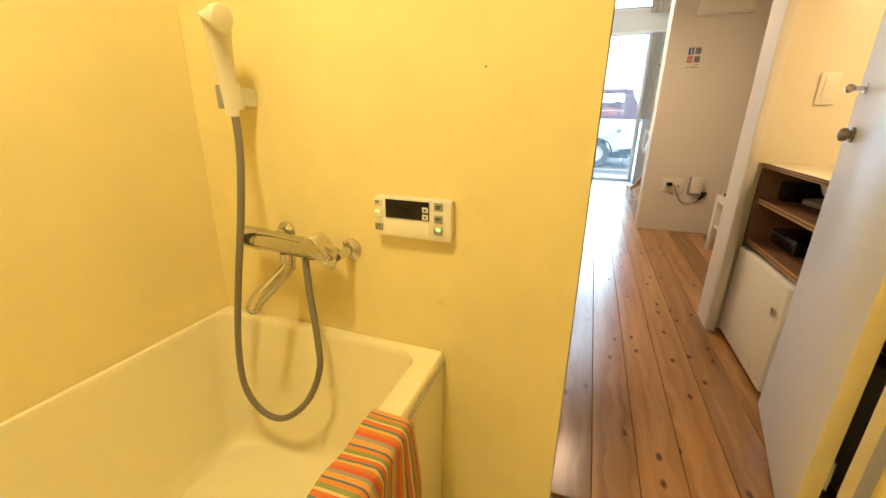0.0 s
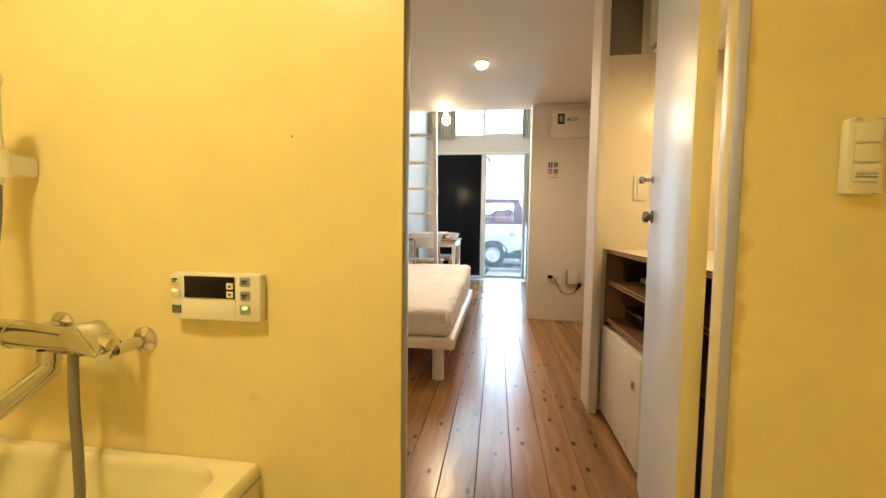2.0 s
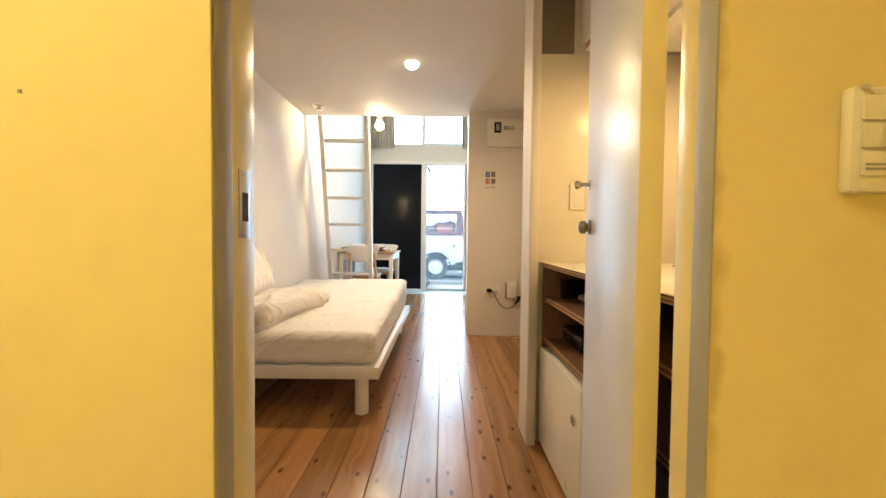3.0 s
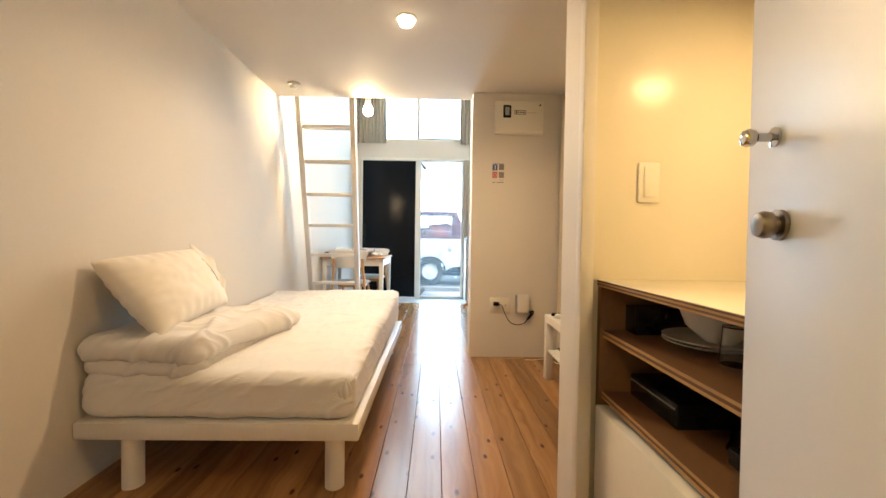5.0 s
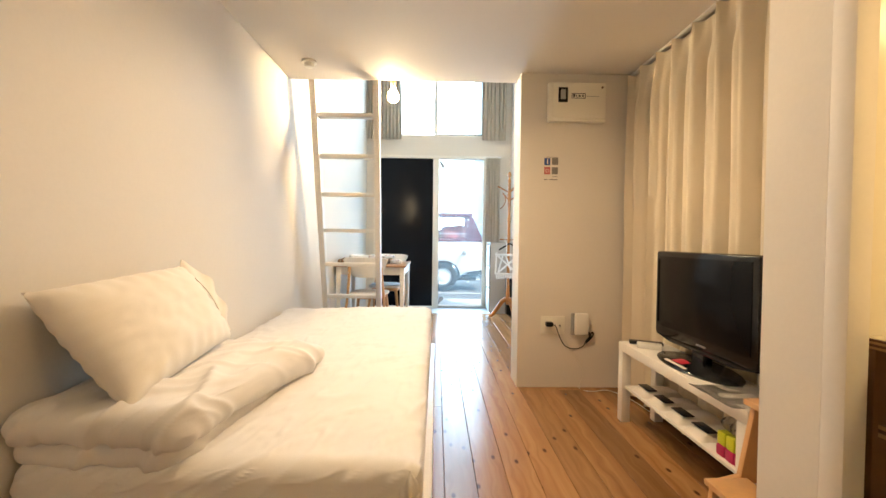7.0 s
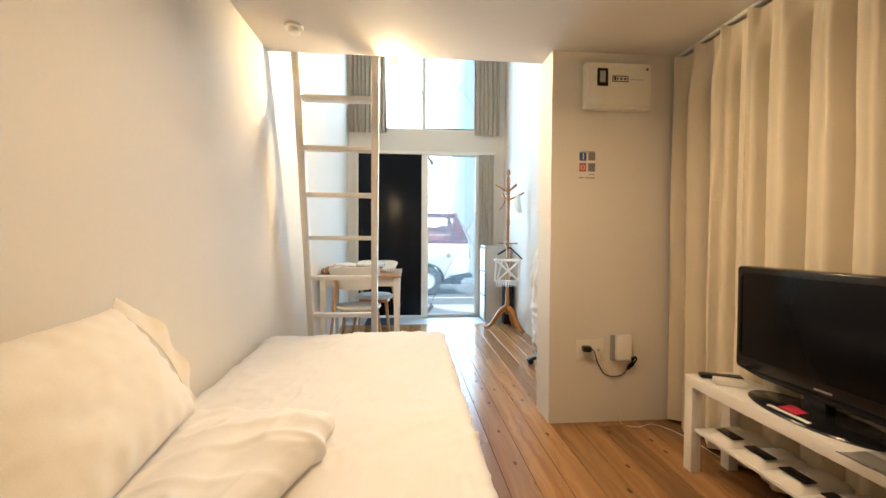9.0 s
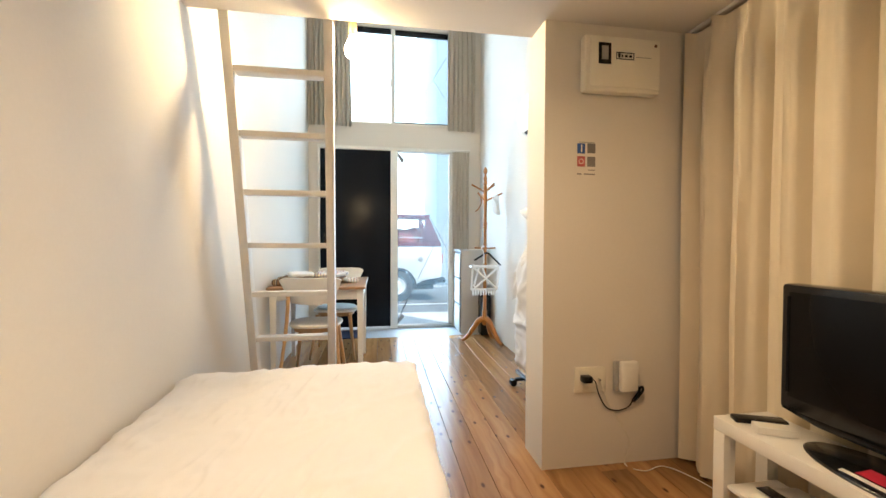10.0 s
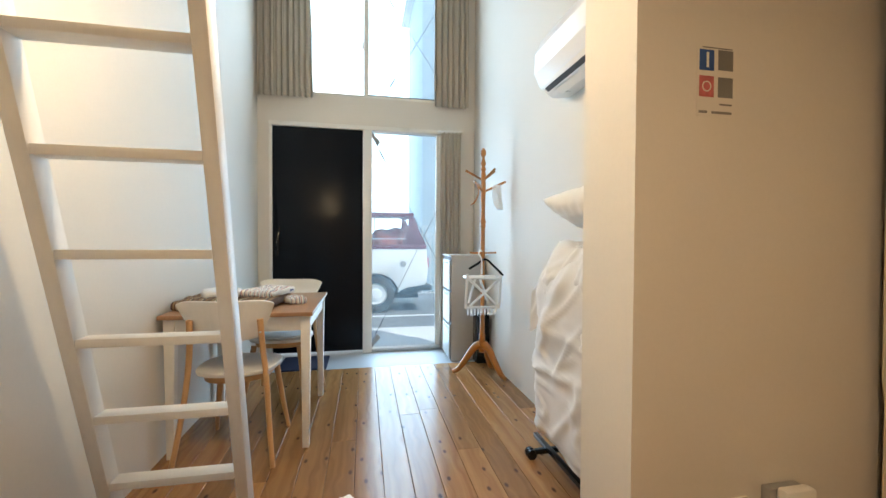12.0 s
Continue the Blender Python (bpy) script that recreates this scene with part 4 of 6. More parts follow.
shower = item("hand_shower", "cream hand shower in a wall holder with grey hose", "shower", (-0.50, 2.30, 1.05))
part("wall_holder", joined(box(-0.575, -0.525, 2.255, 2.309, 1.040, 1.082, 0.006), rod((-0.537, 2.250, 1.035), (-0.536, 2.243, 1.090), 0.020, seg=18)), M_PLASTIC, shower)
part("clip", box(-0.566, -0.550, 2.228, 2.2545, 1.036, 1.086, 0.003), M_GREYP, shower, "grey clip")
part("handle", tube([(-0.536, 2.240, 1.020), (-0.534, 2.236, 1.085), (-0.529, 2.226, 1.140), (-0.517, 2.214, 1.190), (-0.508, 2.205, 1.215)], 0.018, 16, radii=(0.0140, 0.0300)), M_PLASTIC, shower)
part("spray_head", turned(lathe([(0.016, -0.024), (0.025, -0.006), (0.028, 0.004), (0.026, 0.010), (0.018, 0.012)]), Matrix.Translation((-0.492, 2.198, 1.207)) @ Matrix.Rotation(radians(98), 4, "Y")), M_PLASTIC, shower)
part("hose", tube([(-0.531, 2.240, 1.022), (-0.518, 2.225, 0.93), (-0.523, 2.205, 0.79), (-0.556, 2.200, 0.63), (-0.592, 2.200, 0.45), (-0.598, 2.200, 0.305), (-0.548, 2.200, 0.229), (-0.473, 2.200, 0.226), (-0.389, 2.202, 0.303), (-0.340, 2.206, 0.412), (-0.342, 2.212, 0.508), (-0.362, 2.225, 0.615), (-0.375, 2.238, 0.705)], 0.0085, 12, 10), M_CABLE, shower, "grey flexible hose")

ctl = item("bath_control_panel", "cream water heater control panel with dark display", "control panel", (-0.12, 2.30, 0.81))
part("case", box(-0.207, -0.024, 2.289, 2.3095, 0.764, 0.856, 0.004), M_PLASTIC, ctl)
part("display", box(-0.181, -0.075, 2.2868, 2.2888, 0.808, 0.850, 0.001), M_BLACK, ctl, "dark display window")
for x, z in ((-0.2105, 0.833), (-0.2105, 0.808), (-0.064, 0.833), (-0.064, 0.806), (-0.064, 0.779)):
    part("button", box(x, x + 0.020, 2.2862, 2.2888, z, z + 0.017, 0.002), M_GREYP if x > -0.1 else M_PLASTIC, ctl)
for z in (0.8265, 0.8105):
    part("arrow_key", box(-0.091, -0.077, 2.2850, 2.2867, z, z + 0.012, 0.001), M_WHITE, ctl)
    s = 1 if z > 0.82 else -1
    part("arrow_mark", prism([(-0.088, z + 0.006 - s * 0.002), (-0.080, z + 0.006 - s * 0.002), (-0.084, z + 0.006 + s * 0.003)], "y", 2.2844, 2.2849), M_BLACK, ctl)
M_GREENLED = material("green_led", (0.1, 0.4, 0.1), 0.4, bump=0, emit=(0.25, 1.0, 0.15), strength=2.5)
M_ORANGELED = material("orange_led", (0.4, 0.2, 0.05), 0.4, bump=0, emit=(1.0, 0.45, 0.10), strength=2.0)
part("status_light", box(-0.058, -0.049, 2.2852, 2.2861, 0.789, 0.794, 0), M_GREENLED, ctl, "lit green")
part("status_light", box(-0.206, -0.196, 2.2852, 2.2861, 0.819, 0.823, 0), M_ORANGELED, ctl, "lit orange")
for k in range(5):
    part("speaker_slot", box(-0.2085 + 0.0042 * k, -0.2063 + 0.0042 * k, 2.2882, 2.28885, 0.776, 0.792, 0), M_BLACK, ctl)
part("lettering", block((-0.176, -0.152, 2.2883, 2.28885, 0.7755, 0.7805)), M_BLACK, ctl, "dark maker's mark bar", 0)
part("lettering", block((-0.138, -0.086, 2.2883, 2.28885, 0.780, 0.7830), (-0.138, -0.078, 2.2883, 2.28885, 0.774, 0.7770), (-0.125, -0.090, 2.2883, 2.28885, 0.769, 0.7715)), M_GREYP, ctl, "small grey print bars", 0)
for x, z in ((-0.064, 0.833), (-0.064, 0.806), (-0.2105, 0.833)):
    part("key_print", block((x + 0.004, x + 0.016, 2.2856, 2.2861, z + 0.009, z + 0.0115), (x + 0.005, x + 0.013, 2.2856, 2.2861, z + 0.005, z + 0.0068)), M_BLACK, ctl, "", 0)
part("flap", box(-0.186, -0.074, 2.2872, 2.2882, 0.7665, 0.8045, 0.0005), M_PLASTIC, ctl)

bsw = item("wall_switch", "cream bathroom wall switch with cover", "switch", (0.99, 2.30, 1.07))
part("plate", box(0.948, 1.003, 2.293, 2.3095, 1.012, 1.128, 0.006), M_PLASTIC, bsw)
for z in (1.090, 1.060, 1.030):
    part("rocker", box(0.957, 0.994, 2.2895, 2.2928, z, z + 0.027, 0.002), M_PLASTIC, bsw)
part("lettering", block((0.960, 0.990, 2.2888, 2.2894, 1.036, 1.0385), (0.960, 0.990, 2.2888, 2.2894, 1.041, 1.0435)), M_GREYP, bsw, "small grey print", 0)
for dz in (0.0, 0.112):
    part("lug", box(0.953, 0.963, 2.287, 2.2928, 1.0125 + dz, 1.0155 + dz, 0.001), M_PLASTIC, bsw)
    part("lug", box(0.988, 0.998, 2.287, 2.2928, 1.0125 + dz, 1.0155 + dz, 0.001), M_PLASTIC, bsw)
hk = item("wall_hook", "small dark hook with a hanging loop", "hook", (1.05, 2.30, 1.31))
part("hook_body", joined(rod((1.050, 2.3095, 1.312), (1.050, 2.275, 1.312), 0.014, seg=14), rod((1.050, 2.278, 1.312), (1.050, 2.262, 1.335), 0.006, seg=10)), M_GREYP, hk)
part("loop", tube([(1.043, 2.285, 1.296), (1.050, 2.285, 1.265), (1.075, 2.285, 1.245), (1.100, 2.285, 1.262), (1.085, 2.285, 1.292), (1.058, 2.285, 1.298)], 0.0025, 6), M_CABLE, hk)


def towel_mesh():
    """A folded towel laid over the tub's rim, hanging down outside."""
    def fn(u, v):
        y = 2.060 - 0.50 * u
        s = v * 0.56
        bulge = 0.004 * math.sin(23 * u + 3 * v) + 0.006 * noise.noise(Vector((u * 6, v * 4, 2)))
        if s < 0.07:
            x, z = -0.100 + s, 0.484 + bulge
        elif s < 0.095:
            a = (s - 0.07) / 0.025 * math.pi / 2
            x, z = -0.030 + 0.016 * math.sin(a), 0.484 - 0.016 * (1 - math.cos(a)) + bulge
        else:
            x, z = -0.014 + 0.02 * (s - 0.095) + 0.012 * math.sin(14 * u + 1) * min(1, (s - 0.095) * 5) + bulge, 0.468 - (s - 0.095)
        return (x, y, z)
    return sheet(fn, 60, 60, 0.008)


solid("towel", towel_mesh(), M_TOWEL, "striped orange and green towel over the tub rim", "towel", smooth=70)
part("front_panel_groove", box(-0.0405, -0.0385, BY0 + 0.02, YB - 0.004, 0.446, 0.450, 0), M_GASKET, tub)

strike = item("latch_plate", "steel latch plate in the door jamb", "latch", (0.226, 2.44, 1.0))
part("plate", box(0.2262, 0.2285, 2.405, 2.435, 0.955, 1.050, 0.001), M_STEEL, strike)
part("slot", box(0.2283, 0.2290, 2.412, 2.428, 0.978, 1.018, 0), M_BLACK, strike)
solid("mould_stain_left", block((0.030, 0.034, 2.3088, 2.3098, 1.115, 1.119)), M_GREYP, "tiny dark scuff on the bathroom panel", "scuff", kind="structure", smooth=0)

# ---- kitchen fittings and things on the shelves ----
ksw = item("wall_switch", "cream wide rocker wall switch by the counter", "switch", (1.12, 3.70, 1.15))
part("plate", box(1.087, 1.155, 3.690, 3.6995, 1.090, 1.215, 0.005), M_PLASTIC, ksw)
part("rocker", box(1.103, 1.145, 3.6865, 3.6898, 1.106, 1.200, 0.002), M_PLASTIC, ksw)
stove = item("counter_rack", "white utensil rack standing on the counter", "rack", (1.52, 3.35, 0.847))
part("body", box(1.46, 1.58, 3.40, 3.44, 0.8465, 1.16, 0.006), M_WHITE, stove)
part("foot", box(1.43, 1.59, 3.38, 3.46, 0.8463, 0.858, 0.003), M_CHROME, stove)
box_b = item("storage_box", "dark box on the upper shelf", "box", (1.15, 3.6, 0.69))
part("carcass", box(1.050, 1.25, 3.615, 3.680, 0.691, 0.772, 0.003), M_BLACK, box_b)
plates = item("plate_stack", "white plates stacked on the shelf", "plates", (1.22, 3.30, 0.69))
for k in range(2):
    part("plate", lathe([(0.05, 0.0), (0.075, 0.003), (0.118, 0.014), (0.120, 0.017), (0.076, 0.008), (0.01, 0.006)], (1.195, 3.495, 0.6905 + 0.009 * k), 32), M_WHITE, plates)
bowl = item("bowl", "white ceramic bowl resting on the plates", "bowl", (1.21, 3.33, 0.72))
part("bowl_body", lathe([(0.035, 0.0), (0.040, 0.004), (0.080, 0.040), (0.096, 0.082), (0.093, 0.084), (0.075, 0.042), (0.02, 0.008)], (1.205, 3.480, 0.7075), 32), M_WHITE, bowl)
M_CLEARISH = glass_material("tumbler_glass", (0.95, 0.95, 0.93), 0.02)
for x, y in ((1.14, 3.34), (1.22, 3.28)):
    g = item("tumbler", "clear glass tumbler upside down on the shelf", "glass", (x, y, 0.69), "tumblers on the shelf")
    part("wall", lathe([(0.034, 0.0), (0.028, 0.088), (0.002, 0.090), (0.002, 0.086), (0.026, 0.084), (0.032, 0.0)], (x, y, 0.6905)), M_CLEARISH, g)
cup = item("mug", "white ceramic mug on the shelf", "mug", (1.12, 3.20, 0.69))
part("mug_body", lathe([(0.030, 0.0), (0.036, 0.004), (0.039, 0.085), (0.036, 0.085), (0.033, 0.008), (0.002, 0.006)], (1.12, 3.20, 0.6905)), M_WHITE, cup)
part("mug_handle", tube([(1.12, 3.162, 0.755), (1.12, 3.138, 0.750), (1.12, 3.136, 0.720), (1.12, 3.164, 0.708)], 0.005, 8), M_WHITE, cup)
player = item("media_player", "black electronic box on the lower shelf", "electronics", (1.2, 3.5, 0.5))
part("case", box(1.06, 1.40, 3.42, 3.66, 0.500, 0.565, 0.005), M_BLACK, player)
part("front_trim", box(1.0575, 1.0595, 3.43, 3.65, 0.548, 0.552, 0), M_STEEL, player)
plug = item("power_adapter", "small black power adapter on the lower shelf", "adapter", (1.1, 3.2, 0.5))
part("case", box(1.08, 1.15, 3.20, 3.28, 0.4995, 0.535, 0.005), M_BLACK, plug)
part("lead", tube([(1.10, 3.28, 0.512), (1.12, 3.33, 0.505), (1.16, 3.37, 0.505), (1.20, 3.42, 0.515)], 0.004, 6), M_BLACK, plug)
dustbin = item("waste_bin", "dark grey waste bin under the counter", "bin", (1.2, 2.8, 0))
part("bin_body", box(1.02, 1.38, 2.62, 2.98, 0.001, 0.42, 0.02), M_GREYP, dustbin)
sink = item("hob", "round steel cooking plate set in the counter", "hob", (1.22, 2.75, 0.846))
part("plate", lathe([(0.085, 0.0003), (0.085, 0.006), (0.070, 0.009), (0.002, 0.009)], (1.15, 2.72, 0.8462), 32), M_STEEL, sink)
kl = item("cabinet_light", "slim lit tube light under the wall cabinet", "lamp", (1.33, 3.1, 1.749))
part("housing", box(1.285, 1.375, 2.82, 3.38, 1.7265, 1.7495, 0.003), M_WHITE, kl)
part("edge_trim", box(1.098, 1.0995, 2.51, 3.55, 1.752, 1.775, 0), M_PLYEDGE, upper)
part("cabinet_door", box(1.082, 1.0975, 2.51, 3.03, 1.778, 2.16, 0.002), M_WHITE, upper)
part("cabinet_door", box(1.082, 1.0975, 3.035, 3.55, 1.778, 2.16, 0.002), M_WHITE, upper)

# ---- partition fittings ----
part("meter_window", box(0.988, 1.052, YP0 - 0.0645, YP0 - 0.0625, 1.955, 2.055, 0.001), M_BLACK, panel, "dark meter window")
part("meter_face", box(1.003, 1.037, YP0 - 0.0655, YP0 - 0.0646, 1.975, 2.04, 0.0005), M_GREYP, panel)
part("label_frame", block((1.078, 1.172, YP0 - 0.0632, YP0 - 0.0625, 1.982, 1.986), (1.078, 1.172, YP0 - 0.0632, YP0 - 0.0625, 2.012, 2.016), (1.078, 1.082, YP0 - 0.0632, YP0 - 0.0625, 1.986, 2.012), (1.168, 1.172, YP0 - 0.0632, YP0 - 0.0625, 1.986, 2.012)), M_BLACK, panel, "framed label", 0)
part("label_print", block((1.088, 1.100, YP0 - 0.0632, YP0 - 0.0625, 1.990, 2.010), (1.106, 1.114, YP0 - 0.0632, YP0 - 0.0625, 1.994, 2.004), (1.124, 1.138, YP0 - 0.0632, YP0 - 0.0625, 1.994, 2.004), (1.146, 1.160, YP0 - 0.0632, YP0 - 0.0625, 1.994, 2.004)), M_BLACK, panel, "unreadable dark print", 0)
part("print_line", block((1.180, 1.265, YP0 - 0.0629, YP0 - 0.0625, 1.996, 1.999)), M_GREYP, panel, "", 0)
part("screw", rod((1.285, YP0 - 0.0625, 2.058), (1.285, YP0 - 0.066, 2.058), 0.007, seg=12), M_PLYDARK, panel, "brown screw cap")

M_PAPER = material("paper", (0.76, 0.72, 0.65), 0.8, vary=0.02)
M_BLUE = material("print_blue", (0.035, 0.10, 0.32), 0.7, vary=0.05)
M_PINK = material("print_pink", (0.50, 0.13, 0.13), 0.7, vary=0.25, scale=30)
M_PRINTGREY = material("print_grey", (0.20, 0.19, 0.18), 0.7, vary=0.3, fine=500)
note = item("info_sheet", "small paper sheet with blue and pink squares", "notice", (0.96, YP0, 1.52))
part("paper", box(0.912, 1.018, YP0 - 0.0016, YP0 - 0.0004, 1.434, 1.600, 0), M_WALL, note, "", 0)
part("blue_mark", box(0.917, 0.958, YP0 - 0.0026, YP0 - 0.0017, 1.543, 1.592, 0.0003), M_BLUE, note, "blue square with pale stroke")
part("mark_stroke", block((0.936, 0.943, YP0 - 0.0031, YP0 - 0.0027, 1.550, 1.586)), M_PAPER, note, "", 0)
part("pink_mark", box(0.917, 0.958, YP0 - 0.0026, YP0 - 0.0017, 1.480, 1.530, 0.0003), M_PINK, note, "pink square with pale ring")
part("mark_ring", turned(lathe([(0.010, 0), (0.013, 0), (0.013, 0.0004), (0.010, 0.0004)], cap=False), Matrix.Translation((0.9375, YP0 - 0.0027, 1.505)) @ Matrix.Rotation(radians(90), 4, "X")), M_PAPER, note)
for z in (1.546, 1.481):
    part("grey_square", box(0.970, 1.012, YP0 - 0.0024, YP0 - 0.0017, z, z + 0.048, 0), M_PRINTGREY, note, "plain grey printed square", 0)
for s in ((0.925, 1.010, 1.5965, 1.599), (0.917, 0.940, 1.441, 1.447), (0.953, 1.010, 1.441, 1.447), (0.975, 1.010, 1.462, 1.466)):
    part("print_line", box(s[0], s[1], YP0 - 0.0022, YP0 - 0.0017, s[2], s[3], 0), M_PRINTGREY, note, "", 0)

out = item("wall_outlet", "cream double wall outlet with a black plug", "outlet", (0.99, YP0, 0.43))
part("plate", box(0.912, 1.078, YP0 - 0.009, YP0 - 0.0004, 0.372, 0.497, 0.003), M_PLASTIC, out)
part("socket_face", box(0.930, 0.985, YP0 - 0.0115, YP0 - 0.0092, 0.385, 0.484, 0.002), M_PLASTIC, out)
part("coax_port", rod((1.040, YP0 - 0.0092, 0.435), (1.040, YP0 - 0.022, 0.435), 0.006, seg=12), M_CHROME, out)
part("plug", box(0.938, 0.985, YP0 - 0.055, YP0 - 0.0116, 0.432, 0.464, 0.006), M_BLACK, out, "black plug")
router = item("wifi_adapter", "white rounded adapter box fixed on the wall", "adapter", (1.18, YP0, 0.45))
part("case", box(1.135, 1.228, YP0 - 0.055, YP0 - 0.024, 0.378, 0.528, 0.010), M_WHITE, router)
part("bracket", box(1.120, 1.222, YP0 - 0.0235, YP0 - 0.0004, 0.370, 0.520, 0.003), M_GREYP, router, "grey wall bracket")
lead = item("power_lead", "thin dark power lead hanging on the wall", "cable", (1.05, YP0, 0.35))
part("cord", tube([(0.985, YP0 - 0.040, 0.446), (1.010, YP0 - 0.03, 0.430), (1.040, YP0 - 0.012, 0.360), (1.085, YP0 - 0.008, 0.290), (1.150, YP0 - 0.008, 0.272), (1.205, YP0 - 0.010, 0.290), (1.225, YP0 - 0.015, 0.330), (1.250, YP0 - 0.018, 0.365), (1.225, YP0 - 0.018, 0.380)], 0.0032, 6), M_BLACK, lead)
part("tie", joined(tube([(1.222, YP0 - 0.018, 0.315), (1.250, YP0 - 0.026, 0.345), (1.272, YP0 - 0.024, 0.378), (1.262, YP0 - 0.022, 0.388), (1.244, YP0 - 0.022, 0.352), (1.226, YP0 - 0.022, 0.318), (1.245, YP0 - 0.030, 0.365), (1.238, YP0 - 0.030, 0.395)], 0.006, 6)), M_BLACK, lead, "bunched black cord")
white_lead = item("aerial_lead", "thin white lead running along the floor", "cable", (1.3, 5.65, 0))
part("cord", tube([(1.042, YP0 - 0.018, 0.43), (1.10, YP0 - 0.008, 0.30), (1.21, YP0 - 0.006, 0.12), (1.18, YP0 - 0.02, 0.006), (1.24, 5.64, 0.005), (1.36, 5.66, 0.005), (1.44, 5.52, 0.005), (1.47, 5.30, 0.005)], 0.0019, 6), M_PLASTIC, white_lead)

# ---- television bench things ----
part("lower_bezel", prism([(4.42, 0.536), (4.55, 0.515), (4.98, 0.515), (5.105, 0.536)], "x", 1.368, 1.43, 0.003), M_BLACK, tv)
part("speaker_line", box(1.3605, 1.3648, 5.072, 5.080, 0.60, 0.93, 0), M_SCREEN, tv)
part("badge", box(1.3612, 1.3646, 4.70, 4.76, 0.553, 0.559, 0), M_STEEL, tv)
part("neck", box(1.375, 1.42, 4.73, 4.81, 0.452, 0.5145, 0.006), M_BLACK, tv)
M_RED = material("red_sticker", (0.55, 0.03, 0.06), 0.4, vary=0.05)
part("sticker", turned(box(-0.028, 0.028, -0.035, 0.035, 0, 0.0012, 0.0003), pose(1.318, 4.79, 0.4685, 0, -4, 0)), M_RED, tv, "red sticker")
part("sticker", turned(box(-0.008, 0.008, -0.078, 0.078, 0, 0.0012, 0.0003), pose(1.277, 4.773, 0.4640, 0, -8, 0)), M_WHITE, tv, "white paper strip")
rem = item("remote_control", "black remote control lying on the bench", "remote", (1.33, 5.14, 0.45))
part("case", turned(box(-0.024, 0.024, -0.085, 0.085, 0, 0.018, 0.005), pose(1.350, 5.165, 0.4505, 0, 0, 68)), M_BLACK, rem)
rem2 = item("remote_control", "white remote control lying on the bench", "remote", (1.31, 5.09, 0.45))
part("case", turned(box(-0.028, 0.028, -0.060, 0.060, 0, 0.026, 0.005), pose(1.325, 5.085, 0.4505, 0, 0, 62)), M_WHITE, rem2)
part("keypad", turned(box(-0.018, 0.018, -0.03, 0.05, 0.0262, 0.0275, 0.0005), pose(1.325, 5.085, 0.4505, 0, 0, 62)), M_PLASTIC, rem2)
M_BAG = glass_material("thin_plastic_film", (0.93, 0.93, 0.92), 0.25)
for k in range(4):
    y = 5.065 - 0.150 * k
    s = item("slipper_pack", "pale slippers with black bands in clear film", "slippers", (1.36, y, 0.21), "slippers on the bench shelf")

    def puff(u, v, y=y):
        t = (max(0.0, (1 - (2 * u - 1) ** 4) * (1 - (2 * v - 1) ** 4))) ** 0.5
        return (1.258 + 0.215 * u, y - 0.060 + 0.118 * v, 0.2115 + 0.030 * t + wrinkle(u * 4, v * 3, y, 2.0, 0.004))
    part("sole", sheet(puff, 14, 10, 0.004), M_PAPER, s)
    part("band", box(1.285, 1.335, y - 0.052, y + 0.048, 0.243, 0.2475, 0.002), M_BLACK, s, "black band")
M_LIME = material("lime_label", (0.55, 0.60, 0.03), 0.45, vary=0.1)
M_MAGENTA = material("magenta_label", (0.45, 0.02, 0.10), 0.45, vary=0.1)
for k in range(3):
    y = 4.458 - 0.046 * k
    b = item("tissue_pack", "lime and magenta packet on the bench shelf", "packet", (1.29, y, 0.21), "packets on the bench shelf")
    part("lower_half", box(1.262, 1.33, y - 0.021, y + 0.021, 0.2105, 0.252, 0.005), M_MAGENTA, b, "magenta half")
    part("upper_half", box(1.264, 1.328, y - 0.0205, y + 0.0205, 0.2522, 0.303, 0.006), M_LIME, b, "lime half")
fold = item("plastic_tray", "clear plastic tray on the end of the bench", "tray", (1.35, 4.45, 0.45))
part("tray", sheet(lambda u, v: (1.190 + 0.25 * u, 4.315 + 0.225 * v, 0.4515 + 0.006 * abs(2 * u - 1) ** 6 + 0.003 * noise.noise(Vector((u * 5, v * 5, 1)))), 16, 16, 0.0015), M_BAG, fold)


def film_bag():
    def fn(u, v):
        a = 2 * math.pi * u
        r = math.sin(math.pi * v) ** 0.6 * (1 + 0.22 * noise.noise(Vector((2.2 * math.cos(a), 2.2 * math.sin(a), 3 * v))))
        return (1.300 + 0.044 * r * math.cos(a), 4.410 + 0.062 * r * math.sin(a), 0.3038 + 0.074 * v + 0.004 * math.sin(7 * a) * r)
    return sheet(fn, 36, 18)


bag = item("plastic_bag", "crumpled clear plastic bag on the packets", "bag", (1.300, 4.41, 0.3035))
part("film", film_bag(), M_BAG, bag, smooth=50)


def step_stool():
    st = item("step_stool", "pale birch two-step stool", "stool", (1.24, 4.12, 0))
    for y in (3.938, 4.267):
        part("side", prism([(1.085, 0), (1.125, 0), (1.170, 0.222), (1.230, 0.222), (1.335, 0.222), (1.370, 0), (1.410, 0), (1.345, 0.477), (1.238, 0.477), (1.195, 0.245), (1.105, 0.222)], "y", y, y + 0.020, 0.0015), M_BIRCH, st)
    part("top_step", box(1.215, 1.365, 3.918, 4.293, 0.4775, 0.498, 0.004), M_BIRCH, st)
    part("low_step", box(1.070, 1.215, 3.9585, 4.2665, 0.2225, 0.243, 0.004), M_BIRCH, st)
    part("screw_cap", rod((1.240, 4.2872, 0.40), (1.240, 4.2897, 0.40), 0.006, seg=10), M_STEEL, st)
step_stool()

